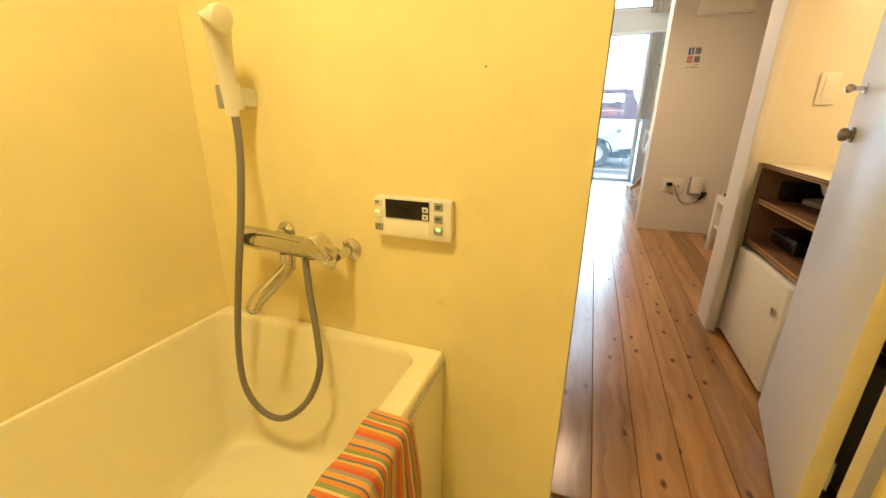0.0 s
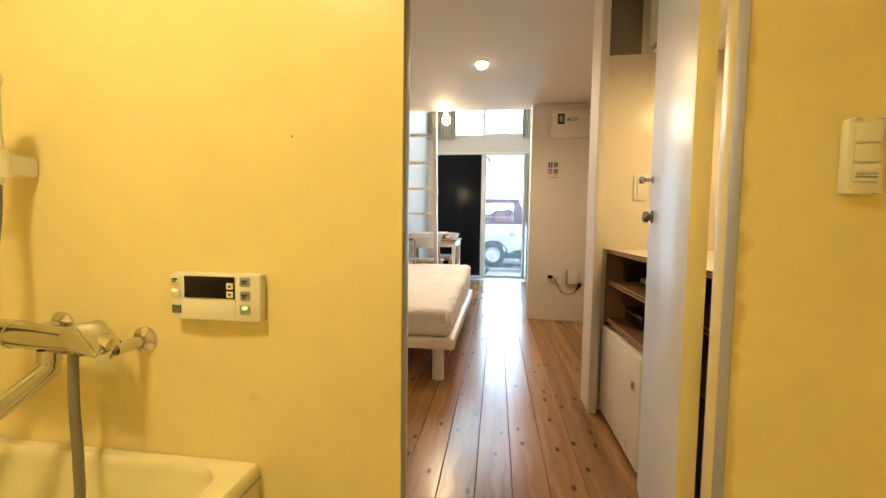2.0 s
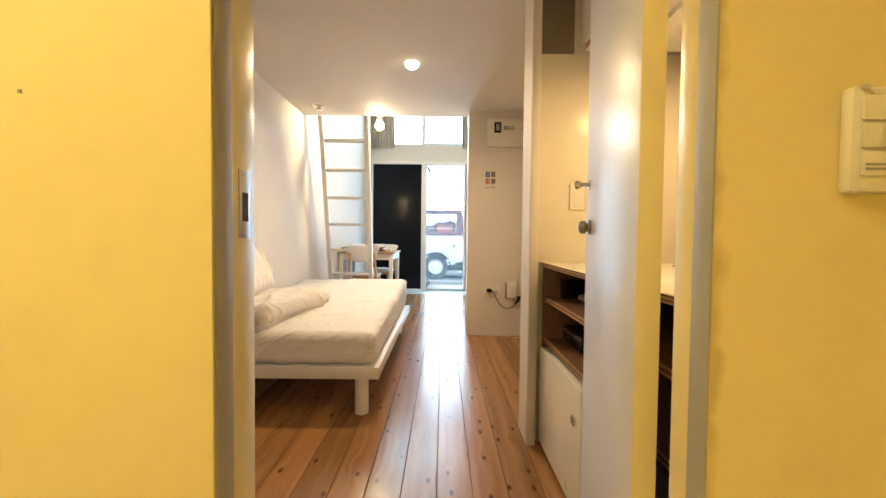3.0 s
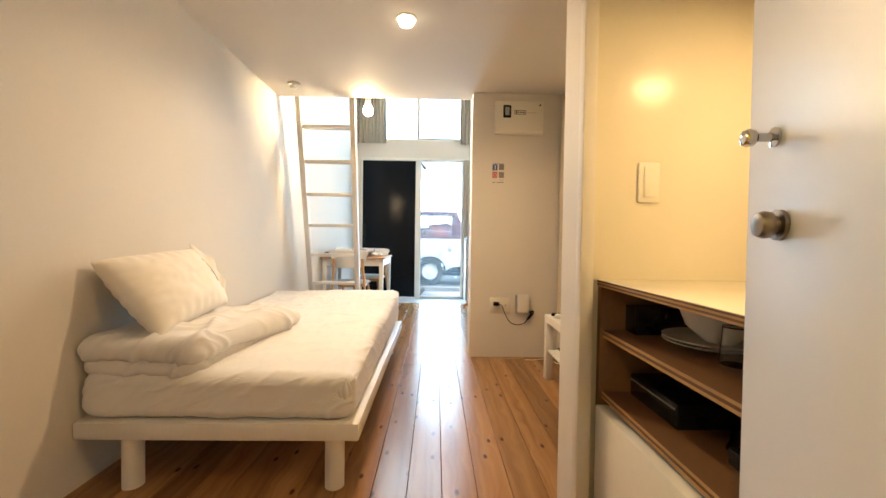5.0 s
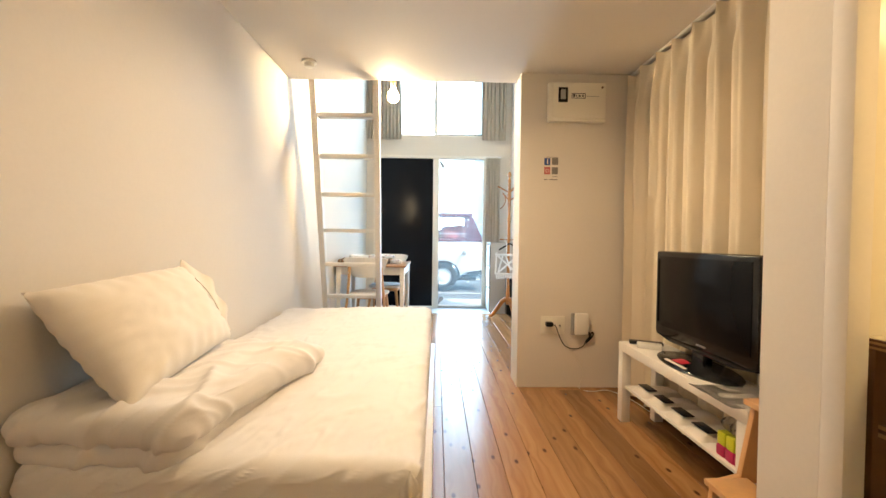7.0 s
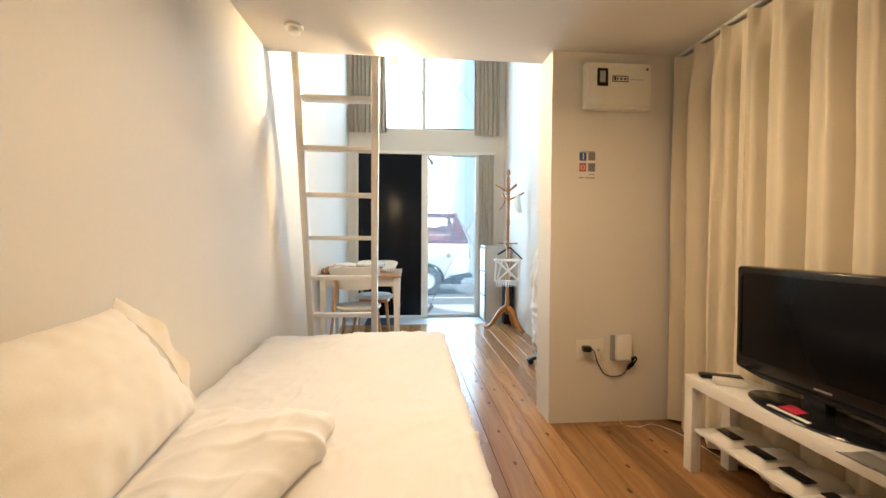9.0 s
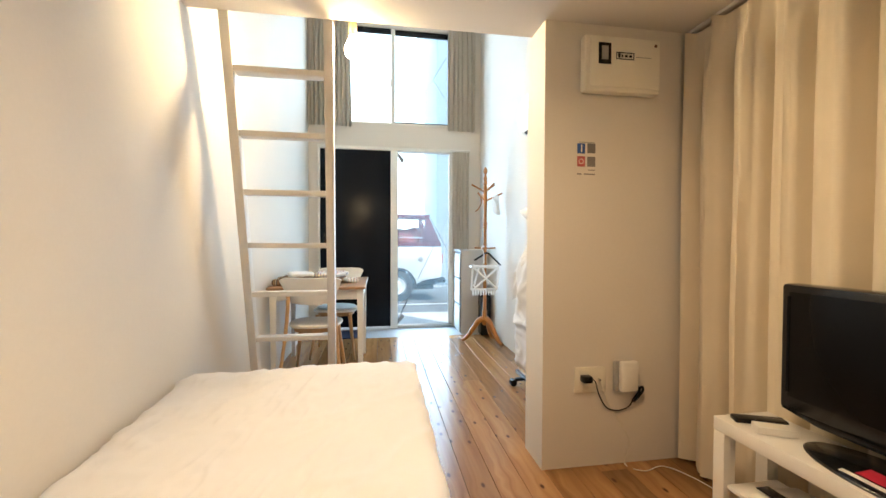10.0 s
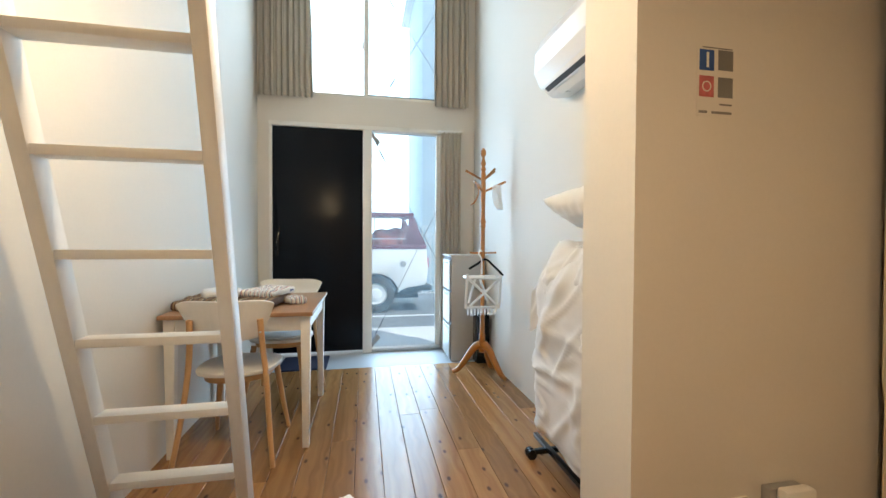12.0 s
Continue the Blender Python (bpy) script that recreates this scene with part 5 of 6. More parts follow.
# ---- dining chairs ----
def chair(label):
    c = thing("dining_chair", label, "chair", group="chairs round the table")
    n = 28
    seat = []
    for k in range(n):
        a = 2 * math.pi * k / n
        ca, sa = math.cos(a), math.sin(a)
        seat.append((0.205 * math.copysign(abs(ca) ** 0.75, ca) * (1 + 0.06 * sa), 0.20 * math.copysign(abs(sa) ** 0.75, sa)))
    part("seat", prism(seat, "z", 0.437, 0.459, 0.007), M_WHITEMAT, c, "white painted seat")
    part("seat_frame", prism([(x * 0.82, y * 0.82) for x, y in seat], "z", 0.398, 0.4365, 0.003), M_BIRCH, c)

    def back(u, v):
        w = 0.150 + 0.095 * v ** 0.8
        s = 2 * u - 1
        x = w * s * (1 - 0.05 * v * abs(s) ** 8)
        z = 0.625 + 0.205 * v - 0.030 * (abs(s) ** 5) * (1 if v > 0.5 else -0.3) * abs(2 * v - 1) + 0.010 * s * s * v
        return (x, -0.215 - 0.045 * v + 0.055 * s * s, z)
    part("backrest", sheet(back, 24, 12, 0.011), M_WHITEMAT, c, "curved white back panel")
    for s in (-1, 1):
        part("rear_leg", tube([(s * 0.235, -0.255, 0.0), (s * 0.208, -0.215, 0.22), (s * 0.188, -0.188, 0.43), (s * 0.172, -0.196, 0.60), (s * 0.165, -0.212, 0.735)], 0.016, 10, 5, radii=(0.0125, 0.0155)), M_BIRCH, c)
        part("front_leg", tube([(s * 0.205, 0.205, 0.0), (s * 0.175, 0.165, 0.22), (s * 0.150, 0.140, 0.412)], 0.016, 10, 5, radii=(0.0115, 0.0195)), M_BIRCH, c)
        part("bolt", rod((s * 0.170, -0.222, 0.672), (s * 0.170, -0.232, 0.672), 0.005, seg=8), M_STEEL, c)
    return c


c1 = chair("white dining chair with birch legs pushed to the table")
c1.matrix_world = pose(-0.535, 7.265, 0, 0, 0, -3)
c2 = copy_thing(c1, pose(-0.44, 7.93, 0, 0, 0, 174))
tagged(c2, "white dining chair with birch legs at the far side")
M_SEATBLUE = material("pale_seat_pad", (0.62, 0.70, 0.74), 0.7, vary=0.03)
pad = item("seat_pad", "pale grey-blue round seat pad on the chair", "cushion", (-0.44, 7.93, 0.459))
part("pad", lathe([(0.17, 0.0), (0.185, 0.006), (0.18, 0.014), (0.10, 0.018), (0.002, 0.018)], (-0.44, 7.93, 0.4595), 32), M_SEATBLUE, pad)


def folded_cloth(name, label, mat, x0, x1, y0, y1, z0, h, seed, spin=0.0):
    bm = soft_box(-(x1 - x0) / 2, (x1 - x0) / 2, -(y1 - y0) / 2, (y1 - y0) / 2, 0, h, h * 0.45, 18, 0.006, 9.0, ridges=((20, 14, 0.010, seed), (75, 12, 0.008, seed + 7)))
    for v in bm.verts:
        v.co.z = max(0.0, v.co.z)
    ob = solid(name, bm, mat, label, "cloth", "cloths on the table", smooth=70)
    ob.matrix_world = pose((x0 + x1) / 2, (y0 + y1) / 2, z0, 0, 0, spin)
    return ob


folded_cloth("place_mat_pile", "brown plaid cloths folded on the table", M_PLAID, -0.862, -0.345, 7.215, 7.62, 0.7505, 0.058, 1, -6)
folded_cloth("napkin", "white napkin lying on the cloths", M_SHEET, -0.78, -0.58, 7.34, 7.54, 0.806, 0.034, 3, 20)
folded_cloth("napkin", "patterned blue and red napkin", M_NAPKIN, -0.54, -0.33, 7.33, 7.60, 0.806, 0.038, 5, -18)
folded_cloth("napkin", "patterned napkin hanging over the pile's edge", M_NAPKIN, -0.345, -0.235, 7.40, 7.54, 0.7505, 0.040, 9, 30)

# ---- right wall of the tall room ----
ac = item("air_conditioner", "white wall-mounted air conditioner", "air conditioner", (XR, 6.65, 2.1))
part("body", prism([(XR - 0.001, 1.965), (XR - 0.11, 1.955), (XR - 0.185, 2.005), (XR - 0.215, 2.075), (XR - 0.214, 2.19), (XR - 0.180, 2.268), (XR - 0.130, 2.296), (XR - 0.001, 2.302)], "y", 6.22, 7.05, 0.012), M_WHITE, ac)
part("front_cover", prism([(XR - 0.190, 2.015), (XR - 0.221, 2.080), (XR - 0.220, 2.190), (XR - 0.184, 2.272), (XR - 0.179, 2.267), (XR - 0.213, 2.188), (XR - 0.214, 2.078), (XR - 0.185, 2.010)], "y", 6.228, 7.042, 0.001), M_DOORW, ac, "glossy white front cover")
part("outlet_slot", prism([(XR - 0.150, 1.9800), (XR - 0.172, 1.9945), (XR - 0.1755, 1.9885), (XR - 0.153, 1.9742)], "y", 6.27, 7.00), M_RUBBER, ac, "dark air slot", 0)
part("louvre", prism([(XR - 0.095, 1.9550), (XR - 0.139, 1.9722), (XR - 0.142, 1.9665), (XR - 0.095, 1.9490)], "y", 6.34, 6.95), M_WHITE, ac, "", 0)


def folded_bed():
    fb = item("folding_bed", "folded guest bed under white bedding on casters", "bed", (1.15, 6.5, 0))
    bm = soft_box(0.985, 1.285, 6.05, 6.885, 0.13, 1.03, 0.14, 56, 0.012, 4.0, ridges=((75, 5, 0.030, 2.0), (55, 8, 0.022, 6.0), (95, 12, 0.012, 9.0)))
    part("folded_mattress", bm, M_SHEET, fb, "creased white sheet over the folded mattress", 70)
    bars = ((0.985, 6.78, 1.25, 6.78), (0.985, 6.12, 1.25, 6.12))
    for x0, y0, x1, y1 in bars:
        part("frame_bar", box(x0, x1, y0 - 0.012, y0 + 0.012, 0.055, 0.080, 0.003), M_BLACK, fb, "black steel bar")
    part("frame_bar", box(1.03, 1.055, 6.10, 6.90, 0.0805, 0.105, 0.003), M_BLACK, fb, "black steel bar")
    part("frame_bar", box(1.20, 1.225, 6.10, 6.90, 0.0805, 0.129, 0.003), M_BLACK, fb, "black steel bar")
    for x, y in ((0.990, 6.84), (1.22, 6.84), (0.990, 6.12), (1.22, 6.12)):
        w = part("caster", joined(rod((x, y - 0.022, 0.026), (x, y - 0.004, 0.026), 0.026, seg=16), rod((x, y + 0.004, 0.026), (x, y + 0.022, 0.026), 0.026, seg=16), box(x - 0.008, x + 0.008, y - 0.004, y + 0.004, 0.02, 0.0548, 0.001)), M_BLACK, fb, "black double caster")
    return fb


folded_bed()


def drape():
    def fn(u, v):
        y = 6.03 + 0.84 * u
        s = v * 0.62
        r = 0.018 * math.sin(17 * u + 2 * v) + 0.025 * noise.noise(Vector((u * 5, v * 2, 7))) + ridge(Vector((0.9 * u, 0.62 * v, 0)), ((80, 9.0, 0.022, 2.0), (100, 14.0, 0.014, 5.0)))
        lift = 0.16 * (1 - abs(2 * u - 1) ** 3)
        if s < 0.20:
            return (1.285 - s, y, 1.045 + 0.10 * (1 - abs(2 * u - 1) ** 4) * (s / 0.2) + r * 0.4)
        d = s - 0.20
        return (1.085 - 0.085 * min(1, d * 6) - r, y, 1.045 + 0.10 * (1 - abs(2 * u - 1) ** 4) - d * (0.85 + 0.25 * (1 - u)) - 0.03 * u)
    return sheet(fn, 80, 44, 0.02)


solid("duvet", drape(), M_SHEET, "white duvet thrown over the folded bed", "duvet", smooth=70)
pil2 = thing("pillow", "white pillow on top of the folded bed", "pillow", (1.178, 6.44, 1.20))
part("stuffed_case", pillow_mesh((1.275, 6.14, 1.202), (1.275, 6.74, 1.202), (0.990, 6.14, 1.338), (0.990, 6.74, 1.338), 0.072), M_PILLOW, pil2, smooth=60)


def coat_stand():
    st = item("coat_stand", "turned honey-brown wooden coat stand", "coat stand", (1.115, 8.14, 0))
    cx, cy = 1.115, 8.14
    part("pole", lathe([(0.012, 0.19), (0.026, 0.20), (0.026, 0.33), (0.028, 0.345), (0.020, 0.36), (0.0185, 0.60), (0.0185, 1.02), (0.0175, 1.25), (0.025, 1.265), (0.018, 1.28), (0.026, 1.30), (0.018, 1.325), (0.017, 1.40), (0.021, 1.55), (0.021, 1.70), (0.015, 1.72), (0.024, 1.74), (0.014, 1.765), (0.023, 1.79), (0.014, 1.82), (0.010, 1.84), (0.024, 1.865), (0.022, 1.895), (0.010, 1.915), (0.002, 1.92)], (cx, cy, 0), 20), M_STANDW, st)
    for deg in (163, 305, 45):
        a = radians(deg)
        d = Vector((math.cos(a), math.sin(a), 0))
        reach = 0.250 if deg != 45 else 0.19
        pts = [Vector((cx, cy, 0.26)) + d * 0.018, Vector((cx, cy, 0.23)) + d * 0.07, Vector((cx, cy, 0.13)) + d * reach * 0.55, Vector((cx, cy, 0.045)) + d * reach * 0.80, Vector((cx, cy, 0.018)) + d * reach]
        part("foot", tube(pts, 0.02, 10, 6, radii=(0.036, 0.017)), M_STANDW, st)
    for deg, z, r in ((172, 1.655, 0.15), (300, 1.655, 0.13), (20, 1.66, 0.12), (215, 1.555, 0.12), (330, 1.555, 0.19), (90, 1.56, 0.13)):
        a = radians(deg)
        part("peg", rod((cx + 0.015 * math.cos(a), cy + 0.015 * math.sin(a), z), (cx + r * math.cos(a), cy + r * math.sin(a), z + 0.075), 0.009, 0.0095, 10), M_STANDW, st)
    for deg in (180, 350):
        a = radians(deg)
        part("low_peg", rod((cx + 0.012 * math.cos(a), cy + 0.012 * math.sin(a), 1.035), (cx + 0.115 * math.cos(a), cy + 0.115 * math.sin(a), 1.04), 0.008, seg=10), M_STANDW, st)
    return st


coat_stand()
M_WHPL = material("white_hanger_plastic", (0.80, 0.82, 0.84), 0.35, vary=0.03, bump=0.01)
ph = item("peg_hanger", "white plastic clothes hanger with many pegs", "hanger", (1.08, 8.0, 0.8))
hx0, hx1, hy0, hy1, hz = 0.935, 1.215, 7.955, 8.070, 0.845
part("hook", tube([(1.085, 8.070, 1.052), (1.065, 8.055, 1.062), (1.050, 8.035, 1.03), (1.068, 8.015, 0.985), (1.070, 8.012, 0.87)], 0.006, 8), M_WHPL, ph)
for a, b in (((hx0, hy0, hz), (hx1, hy0, hz - 0.01)), ((hx0, hy1, hz), (hx1, hy1, hz)), ((hx0, hy0, hz), (hx0, hy1, hz)), ((hx1, hy0, hz - 0.01), (hx1, hy1, hz)),
             ((hx0, hy0, hz), (hx1 - 0.03, hy0 - 0.005, hz - 0.225)), ((hx1, hy0, hz), (hx0 + 0.02, hy0 - 0.005, hz - 0.225)), ((hx0 - 0.015, hy0, hz - 0.235), (hx1 - 0.02, hy0, hz - 0.24)), ((hx0, hy0, hz + 0.03), (hx0 - 0.015, hy0, hz - 0.24)), ((hx1 - 0.005, hy0, hz + 0.02), (hx1 - 0.02, hy0, hz - 0.24)), ((hx0 + 0.10, hy1, hz), (hx0 + 0.04, hy1, hz - 0.22)), ((hx0 + 0.13, hy1, hz), (hx0 + 0.20, hy1, hz - 0.20))):
    part("bar", rod(a, b, 0.0108, seg=8), M_WHPL, ph)
for k in range(9):
    x = hx0 + 0.005 + 0.028 * k
    part("peg", prism([(x - 0.009, hz - 0.232), (x + 0.009, hz - 0.232), (x + 0.006, hz - 0.30), (x + 0.001, hz - 0.27), (x - 0.005, hz - 0.302)], "y", hy0 - 0.005, hy0 + 0.006), M_WHPL, ph)
bh = item("clothes_hanger", "black plastic coat hanger on the stand", "hanger", (1.12, 8.1, 0.95))
part("hook", tube([(1.120, 8.115, 1.058), (1.135, 8.100, 1.068), (1.142, 8.090, 1.04), (1.125, 8.085, 1.01), (1.122, 8.085, 0.985)], 0.0025, 6), M_STEEL, bh)
part("shoulders", tube([(0.985, 8.10, 0.905), (1.05, 8.09, 0.945), (1.122, 8.085, 0.985), (1.19, 8.07, 0.93), (1.265, 8.05, 0.852)], 0.010, 8), M_BLACK, bh)
rk = item("clothes_hanger", "bundle of thin white hangers on a peg", "hanger", (1.19, 8.05, 1.5))
for k in range(5):
    o = 0.012 * k
    part("wire", tube([(1.175 + o, 8.055, 1.60), (1.165 + o, 8.045, 1.50), (1.190 + o, 8.04, 1.42), (1.225 + o * 0.6, 8.04, 1.405), (1.215 + o * 0.6, 8.05, 1.50), (1.19 + o, 8.055, 1.605)], 0.0035, 6), M_WHPL, rk)
rk2 = item("clothes_hanger", "thin wooden hanger on a peg", "hanger", (1.03, 8.08, 1.5))
part("arc", tube([(1.045, 8.075, 1.585), (1.055, 8.07, 1.53), (1.020, 8.06, 1.46), (0.985, 8.05, 1.43)], 0.006, 8), M_STANDW, rk2)

# chest of drawers
M_CHEST = material("grey_white_plastic", (0.46, 0.455, 0.45), 0.45, vary=0.04, bump=0.02)
M_GAP = material("dark_gap", (0.05, 0.05, 0.052), 0.6)
ch = item("chest_of_drawers", "narrow white plastic chest with three drawers", "drawers", (1.05, 8.75, -0.016))
part("carcass", box(0.948, 1.275, 8.605, 8.945, -0.0155, 0.992, 0.006), M_CHEST, ch)
part("front_recess", box(0.9455, 0.9478, 8.612, 8.938, 0.0, 0.985, 0.0005), M_GAP, ch, "dark gaps between the drawers")
for z0, z1 in ((0.02, 0.328), (0.350, 0.648), (0.670, 0.955)):
    d = part("drawer_front", box(0.930, 0.9452, 8.620, 8.930, z0, z1, 0.005), M_CHEST, ch)
    part("grip", box(0.922, 0.9298, 8.70, 8.85, z1 - 0.035, z1 - 0.020, 0.002), M_GREYP, d)
part("top_edge", box(0.926, 1.278, 8.600, 8.950, 0.9925, 1.004, 0.003), M_CHEST, ch)
bag = item("umbrella_bin", "black slim bin standing beside the chest", "bin", (1.2, 8.5, 0))
part("body", box(1.155, 1.275, 8.44, 8.590, 0.0005, 0.50, 0.01), M_BLACK, bag)
M_NAVY = material("navy_mat", (0.012, 0.018, 0.05), 0.9, vary=0.2, fine=200, bump=0.3)
solid("door_mat", soft_box(-0.62, -0.20, 8.56, 8.98, -0.0155, 0.0, 0.007, 12, 0.002, 12.0), M_NAVY, "dark navy mat on the entrance floor", "mat")
cornice = item("curtain_rail", "white curtain rail above the high window", "rail", (0.17, 8.99, 3.88))
part("rail", box(-0.88, 1.22, 8.975, 9.000, 3.872, 3.895, 0.003), M_WHITE, cornice)
for x in (-0.86, 0.17, 1.20):
    part("bracket", box(x - 0.01, x + 0.01, 8.9955, YF - 0.0003, 3.880, 3.900, 0.002), M_WHITE, cornice)
r2 = item("curtain_rail", "white curtain rail above the glass door", "rail", (1.0, 8.99, 2.28))
part("rail", box(0.88, 1.14, 8.975, 9.000, 2.272, 2.292, 0.003), M_WHITE, r2)
part("bracket", box(1.12, 1.138, 8.9955, YF - 0.0355, 2.275, 2.292, 0.001), M_WHITE, r2)
r3 = item("curtain_rail", "white ceiling curtain rail in the alcove", "rail", (1.53, 4.8, ZC))
part("rail", box(1.500, 1.525, 3.855, 5.72, ZC - 0.014, ZC - 0.0004, 0.002), M_WHITE, r3)

# ---- street: off-road car, fence, pale house ----
M_CARRED = material("faded_red_cloth", (0.34, 0.07, 0.07), 0.85, vary=0.15)
def car():
    c = item("off_road_car", "old white off-road car with maroon roof, parked", "car", (-0.5, 12.6, -0.12))
    y0, y1, zg = 11.90, 13.35, -0.12
    side = [(-2.25, 0.18), (-0.9, 0.18)]
    for k in range(9):
        a = math.pi * (1 - k / 8)
        side.append((0.33 + 0.36 * math.cos(a), 0.20 + 0.34 * math.sin(a)))
    side += [(0.80, 0.30), (1.20, 0.36), (1.25, 0.60), (1.22, 1.00), (-2.25, 1.00)]
    part("body", prism(side, "y", y0, y1, 0.02), M_CARW, c, "white painted body")
    part("belt_band", box(-2.24, 1.215, y0 - 0.006, y1 + 0.006, 1.001, 1.075, 0.004), M_CARM, c, "maroon band")
    part("roof", prism([(-1.35, 1.56), (0.98, 1.56), (1.00, 1.64), (-1.30, 1.65)], "y", y0 + 0.03, y1 - 0.03, 0.02), M_CARM, c, "maroon roof")
    for pts in ([(0.86, 1.0755), (1.205, 1.0755), (0.99, 1.5595), (0.90, 1.5595)], [(-0.32, 1.0755), (-0.22, 1.0755), (-0.22, 1.5595), (-0.32, 1.5595)], [(-1.55, 1.0755), (-1.45, 1.0755), (-1.27, 1.5595), (-1.34, 1.5595)]):
        for ya in (y0 + 0.02, y1 - 0.07):
            part("pillar", prism(pts, "y", ya, ya + 0.05, 0.008), M_CARM, c, "maroon pillar")
    for xa, xb in ((-0.219, 0.862), (-1.44, -0.321)):
        w = part("side_window", box(xa, xb, y0 + 0.035, y0 + 0.042, 1.076, 1.559, 0), M_GLASS, c, "", 0)
        w.visible_shadow = False
    part("window_rail", box(-0.2185, 0.86, y0 + 0.025, y0 + 0.034, 1.17, 1.185, 0.002), M_CARW, c)
    part("sliding_stile", box(0.30, 0.32, y0 + 0.025, y0 + 0.034, 1.186, 1.555, 0.002), M_CARM, c)
    part("seat", soft_box(0.15, 0.62, y0 + 0.45, y0 + 0.80, 0.98, 1.26, 0.10, 8, 0.02, 4.0), M_CARRED, c, "red seat back")
    part("bag", soft_box(0.28, 0.84, y0 + 0.25, y0 + 0.62, 0.98, 1.36, 0.12, 10, 0.05, 5.0), M_CARRED, c, "red bag inside")
    part("far_trim", box(-1.40, 0.90, y1 - 0.10, y1 - 0.072, 1.0755, 1.30, 0.01), M_GREYP, c, "grey inner trim")
    part("rear_shelf", box(-1.35, 0.88, y0 + 0.10, y1 - 0.12, 1.0008, 1.03, 0.005), M_BLACK, c, "dark load floor")
    part("fuel_cap", turned(lathe([(0.055, 0), (0.055, 0.012), (0.035, 0.020), (0.01, 0.020)]), Matrix.Translation((0.80, y0 - 0.0005, 0.74)) @ Matrix.Rotation(radians(90), 4, "X")), M_GREYP, c, "round grey fuel cap")
    part("rear_bumper", box(0.86, 1.32, y0 + 0.01, y1 - 0.01, 0.26, 0.345, 0.015), M_BLACK, c, "dark bumper")
    part("arch_trim", tube([(0.33 + 0.375 * math.cos(math.pi * (1 - k / 8)), y0 - 0.004, 0.20 + 0.355 * math.sin(math.pi * (1 - k / 8))) for k in range(9)], 0.018, 8, 3), M_BLACK, c)
    part("tow_bar", rod((0.55, y0 + 0.3, 0.20), (1.15, y0 + 0.3, 0.22), 0.03, seg=10), M_BLACK, c)
    part("underbody", box(-2.1, 1.1, y0 + 0.25, y1 - 0.25, 0.10, 0.177, 0.01), M_BLACK, c)
    part("tail_light", box(1.235, 1.262, y0 + 0.04, y0 + 0.12, 0.66, 0.84, 0.006), M_RED, c, "red tail light")
    for x in (0.33, -1.75):
        for ya in (y0 + 0.02, y1 - 0.20):
            w = part("wheel", turned(lathe([(0.20, 0.0), (0.29, 0.0), (0.318, 0.02), (0.320, 0.09), (0.318, 0.16), (0.29, 0.18), (0.20, 0.18)], seg=36, cap=False), Matrix.Translation((x, ya + 0.18, 0.20)) @ Matrix.Rotation(radians(90), 4, "X")), M_RUBBER, c, "black tyre")
            part("rim", turned(lathe([(0.199, 0.02), (0.199, 0.14), (0.17, 0.165), (0.10, 0.14), (0.095, 0.175), (0.05, 0.185), (0.002, 0.185)], seg=28), Matrix.Translation((x, ya + 0.18, 0.20)) @ Matrix.Rotation(radians(90), 4, "X")), M_CARW, w, "white steel rim")
            for k in range(8):
                a = 2 * math.pi * k / 8
                part("rim_hole", rod((x + 0.155 * math.cos(a), ya + 0.022, 0.20 + 0.155 * math.sin(a)), (x + 0.155 * math.cos(a), ya + 0.06, 0.20 + 0.155 * math.sin(a)), 0.016, seg=8), M_BLACK, w)
    return c


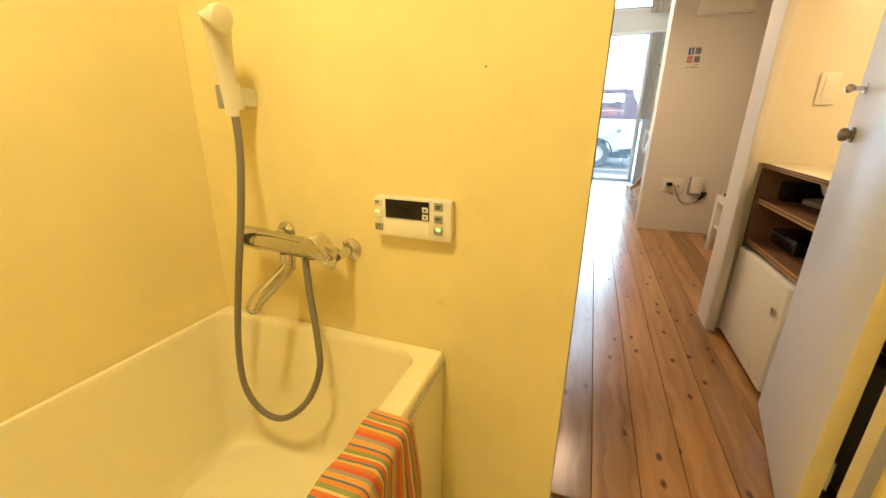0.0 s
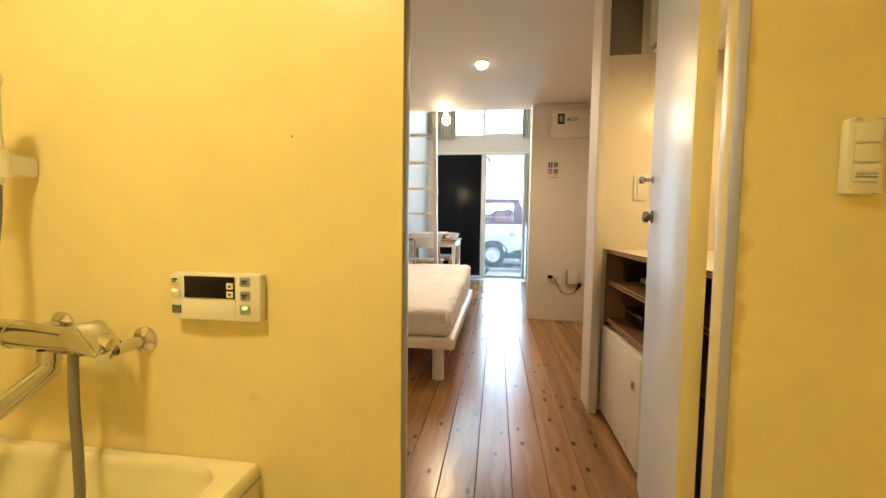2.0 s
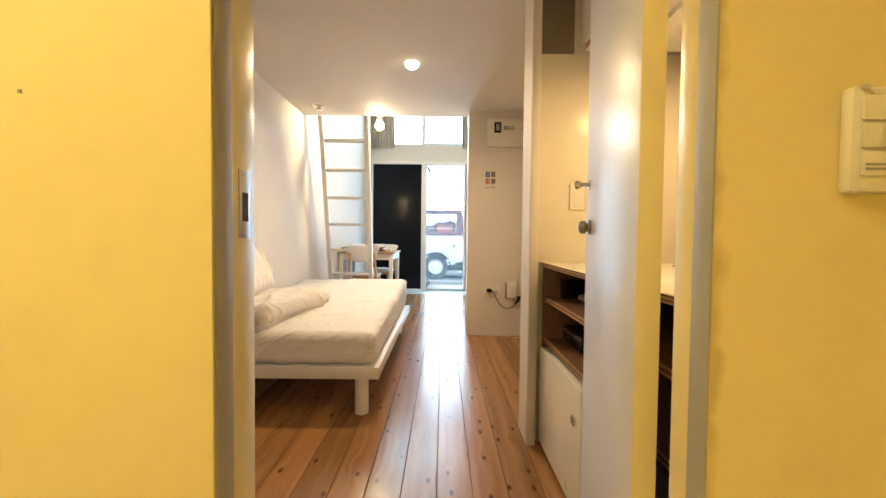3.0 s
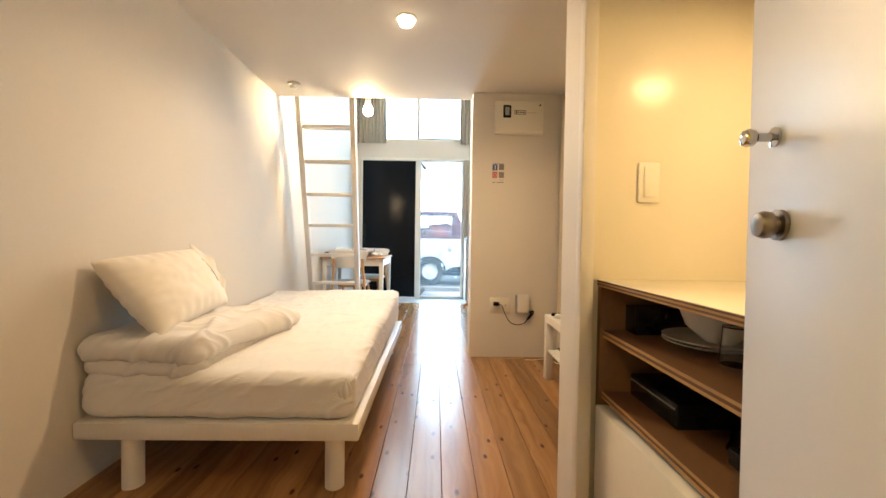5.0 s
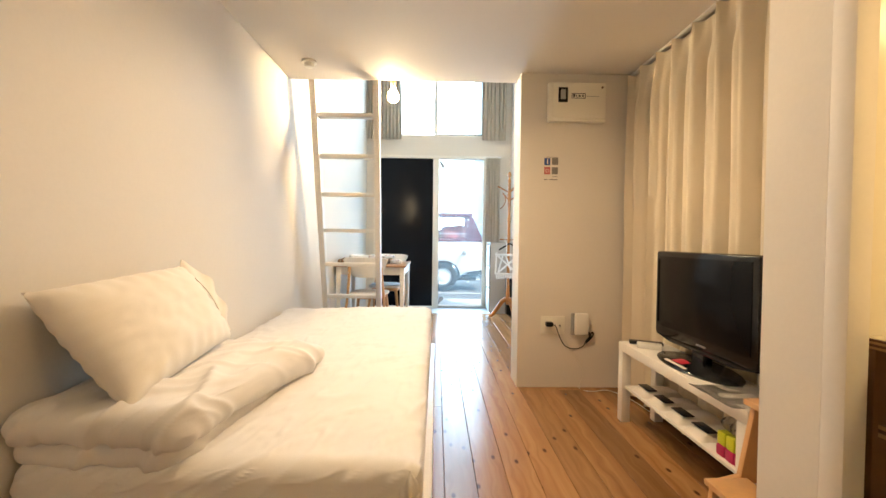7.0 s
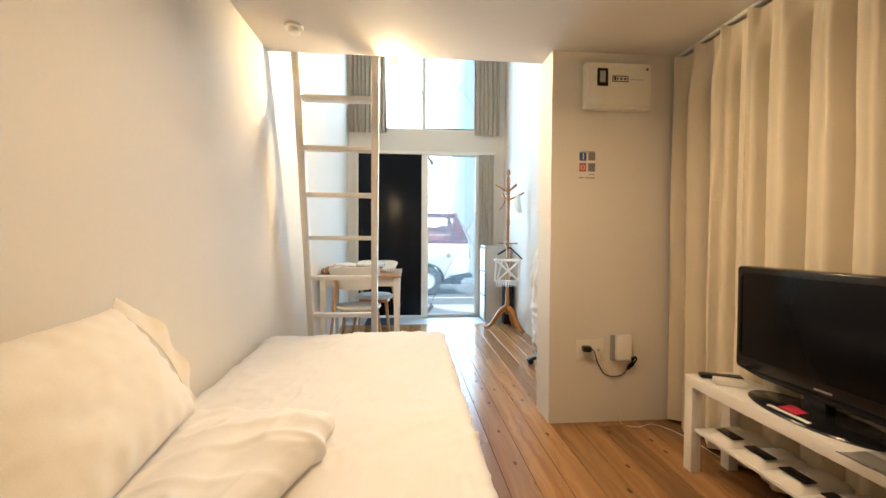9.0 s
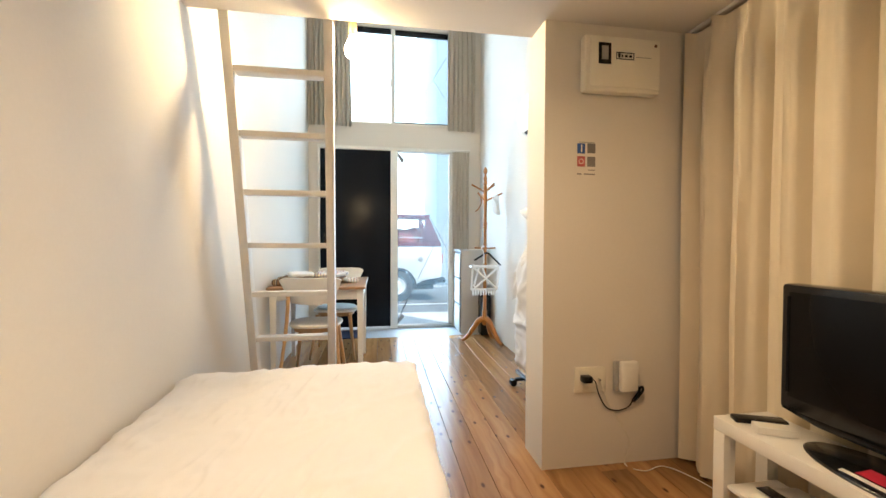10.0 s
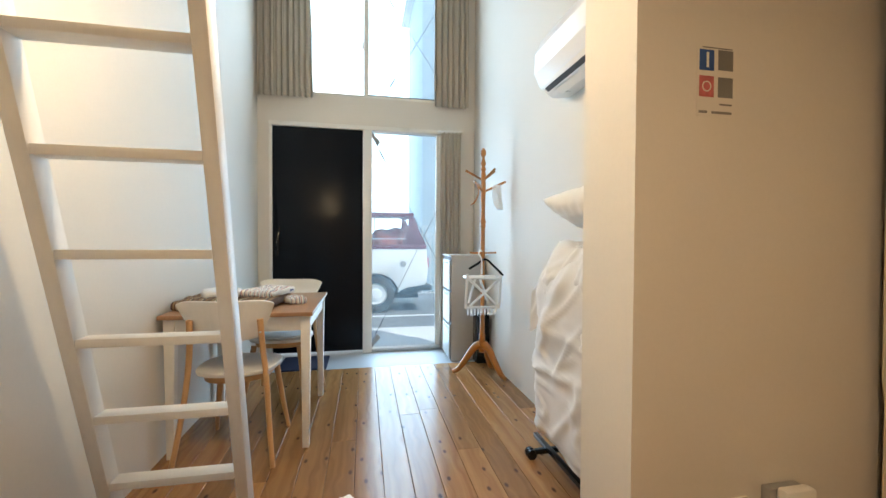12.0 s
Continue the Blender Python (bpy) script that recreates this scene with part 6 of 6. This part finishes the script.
car()
fence = item("wire_fence", "white wire mesh fence behind the car", "fence", (1.9, 13.9, -0.12))
for x in (1.05, 2.3, 3.5):
    part("post", rod((x, 13.9, -0.12), (x, 13.9, 1.55), 0.03, seg=10), M_WHITE, fence)
for k in range(26):
    part("upright_wire", rod((1.05 + 0.095 * k, 13.9, -0.06), (1.05 + 0.095 * k, 13.9, 1.50), 0.007, seg=6), M_WHITE, fence)
for k in range(9):
    part("cross_wire", rod((1.05, 13.892, -0.04 + 0.19 * k), (3.5, 13.892, -0.04 + 0.19 * k), 0.007, seg=6), M_WHITE, fence)
M_HOUSE = material("pale_blue_siding", (0.50, 0.62, 0.70), 0.7, vary=0.06, scale=0.8, bump=0.05)
house = item("house", "pale blue-grey clad house across the street", "house", (5.0, 15.5, -0.12))
part("wall", box(1.55, 9.0, 14.8, 18.0, -0.12, 8.2, 0.02), M_HOUSE, house)
for k in range(18):
    part("siding_joint", box(1.549, 9.0, 14.792, 14.7995, 0.3 + 0.45 * k, 0.312 + 0.45 * k, 0), M_PAVE, house, "", 0)
part("roof", prism([(1.3, 8.2), (9.3, 8.2), (9.0, 8.5), (1.6, 8.5)], "y", 14.6, 18.2, 0.01), M_GREYP, house)
for x in (2.1, 4.5):
    for z in (1.0, 3.9, 6.2):
        w = part("window", box(x, x + 1.2, 14.770, 14.798, z, z + 1.1, 0.01), M_WHITE, house, "white framed window")
        part("pane", box(x + 0.06, x + 1.14, 14.762, 14.7695, z + 0.06, z + 1.04, 0), M_SCREEN, w, "", 0)

# ---- floor boards ----
rnd = random.Random(7)
floor_things = bpy.data.objects["floor_base"]
board_mesh = {}
x = 0.359 - 0.135 * 10
col = 0
while x < XA:
    xa, xb = max(x, XL - 0.02), min(x + 0.135, XA + 0.02)
    y = YD - rnd.uniform(0.0, 3.6)
    while y < 8.52 and xb - xa > 0.01:
        ln = rnd.choice((5.2, 6.1, 6.6))
        ya, yb = max(y, YD - 0.02), min(y + ln, 8.518)
        if yb - ya > 0.05:
            bm = box(-(xb - xa) / 2 + 0.0010, (xb - xa) / 2 - 0.0010, -(yb - ya) / 2 + 0.0005, (yb - ya) / 2 - 0.0005, -0.0185, 0.0, 0.0016, 1)
            ob = new("board", finish("board", bm, M_FLOOR, 30))
            ob.location = ((xa + xb) / 2, (ya + yb) / 2, 0)
            ob.parent = floor_things
        y += ln
    x += 0.135
    col += 1
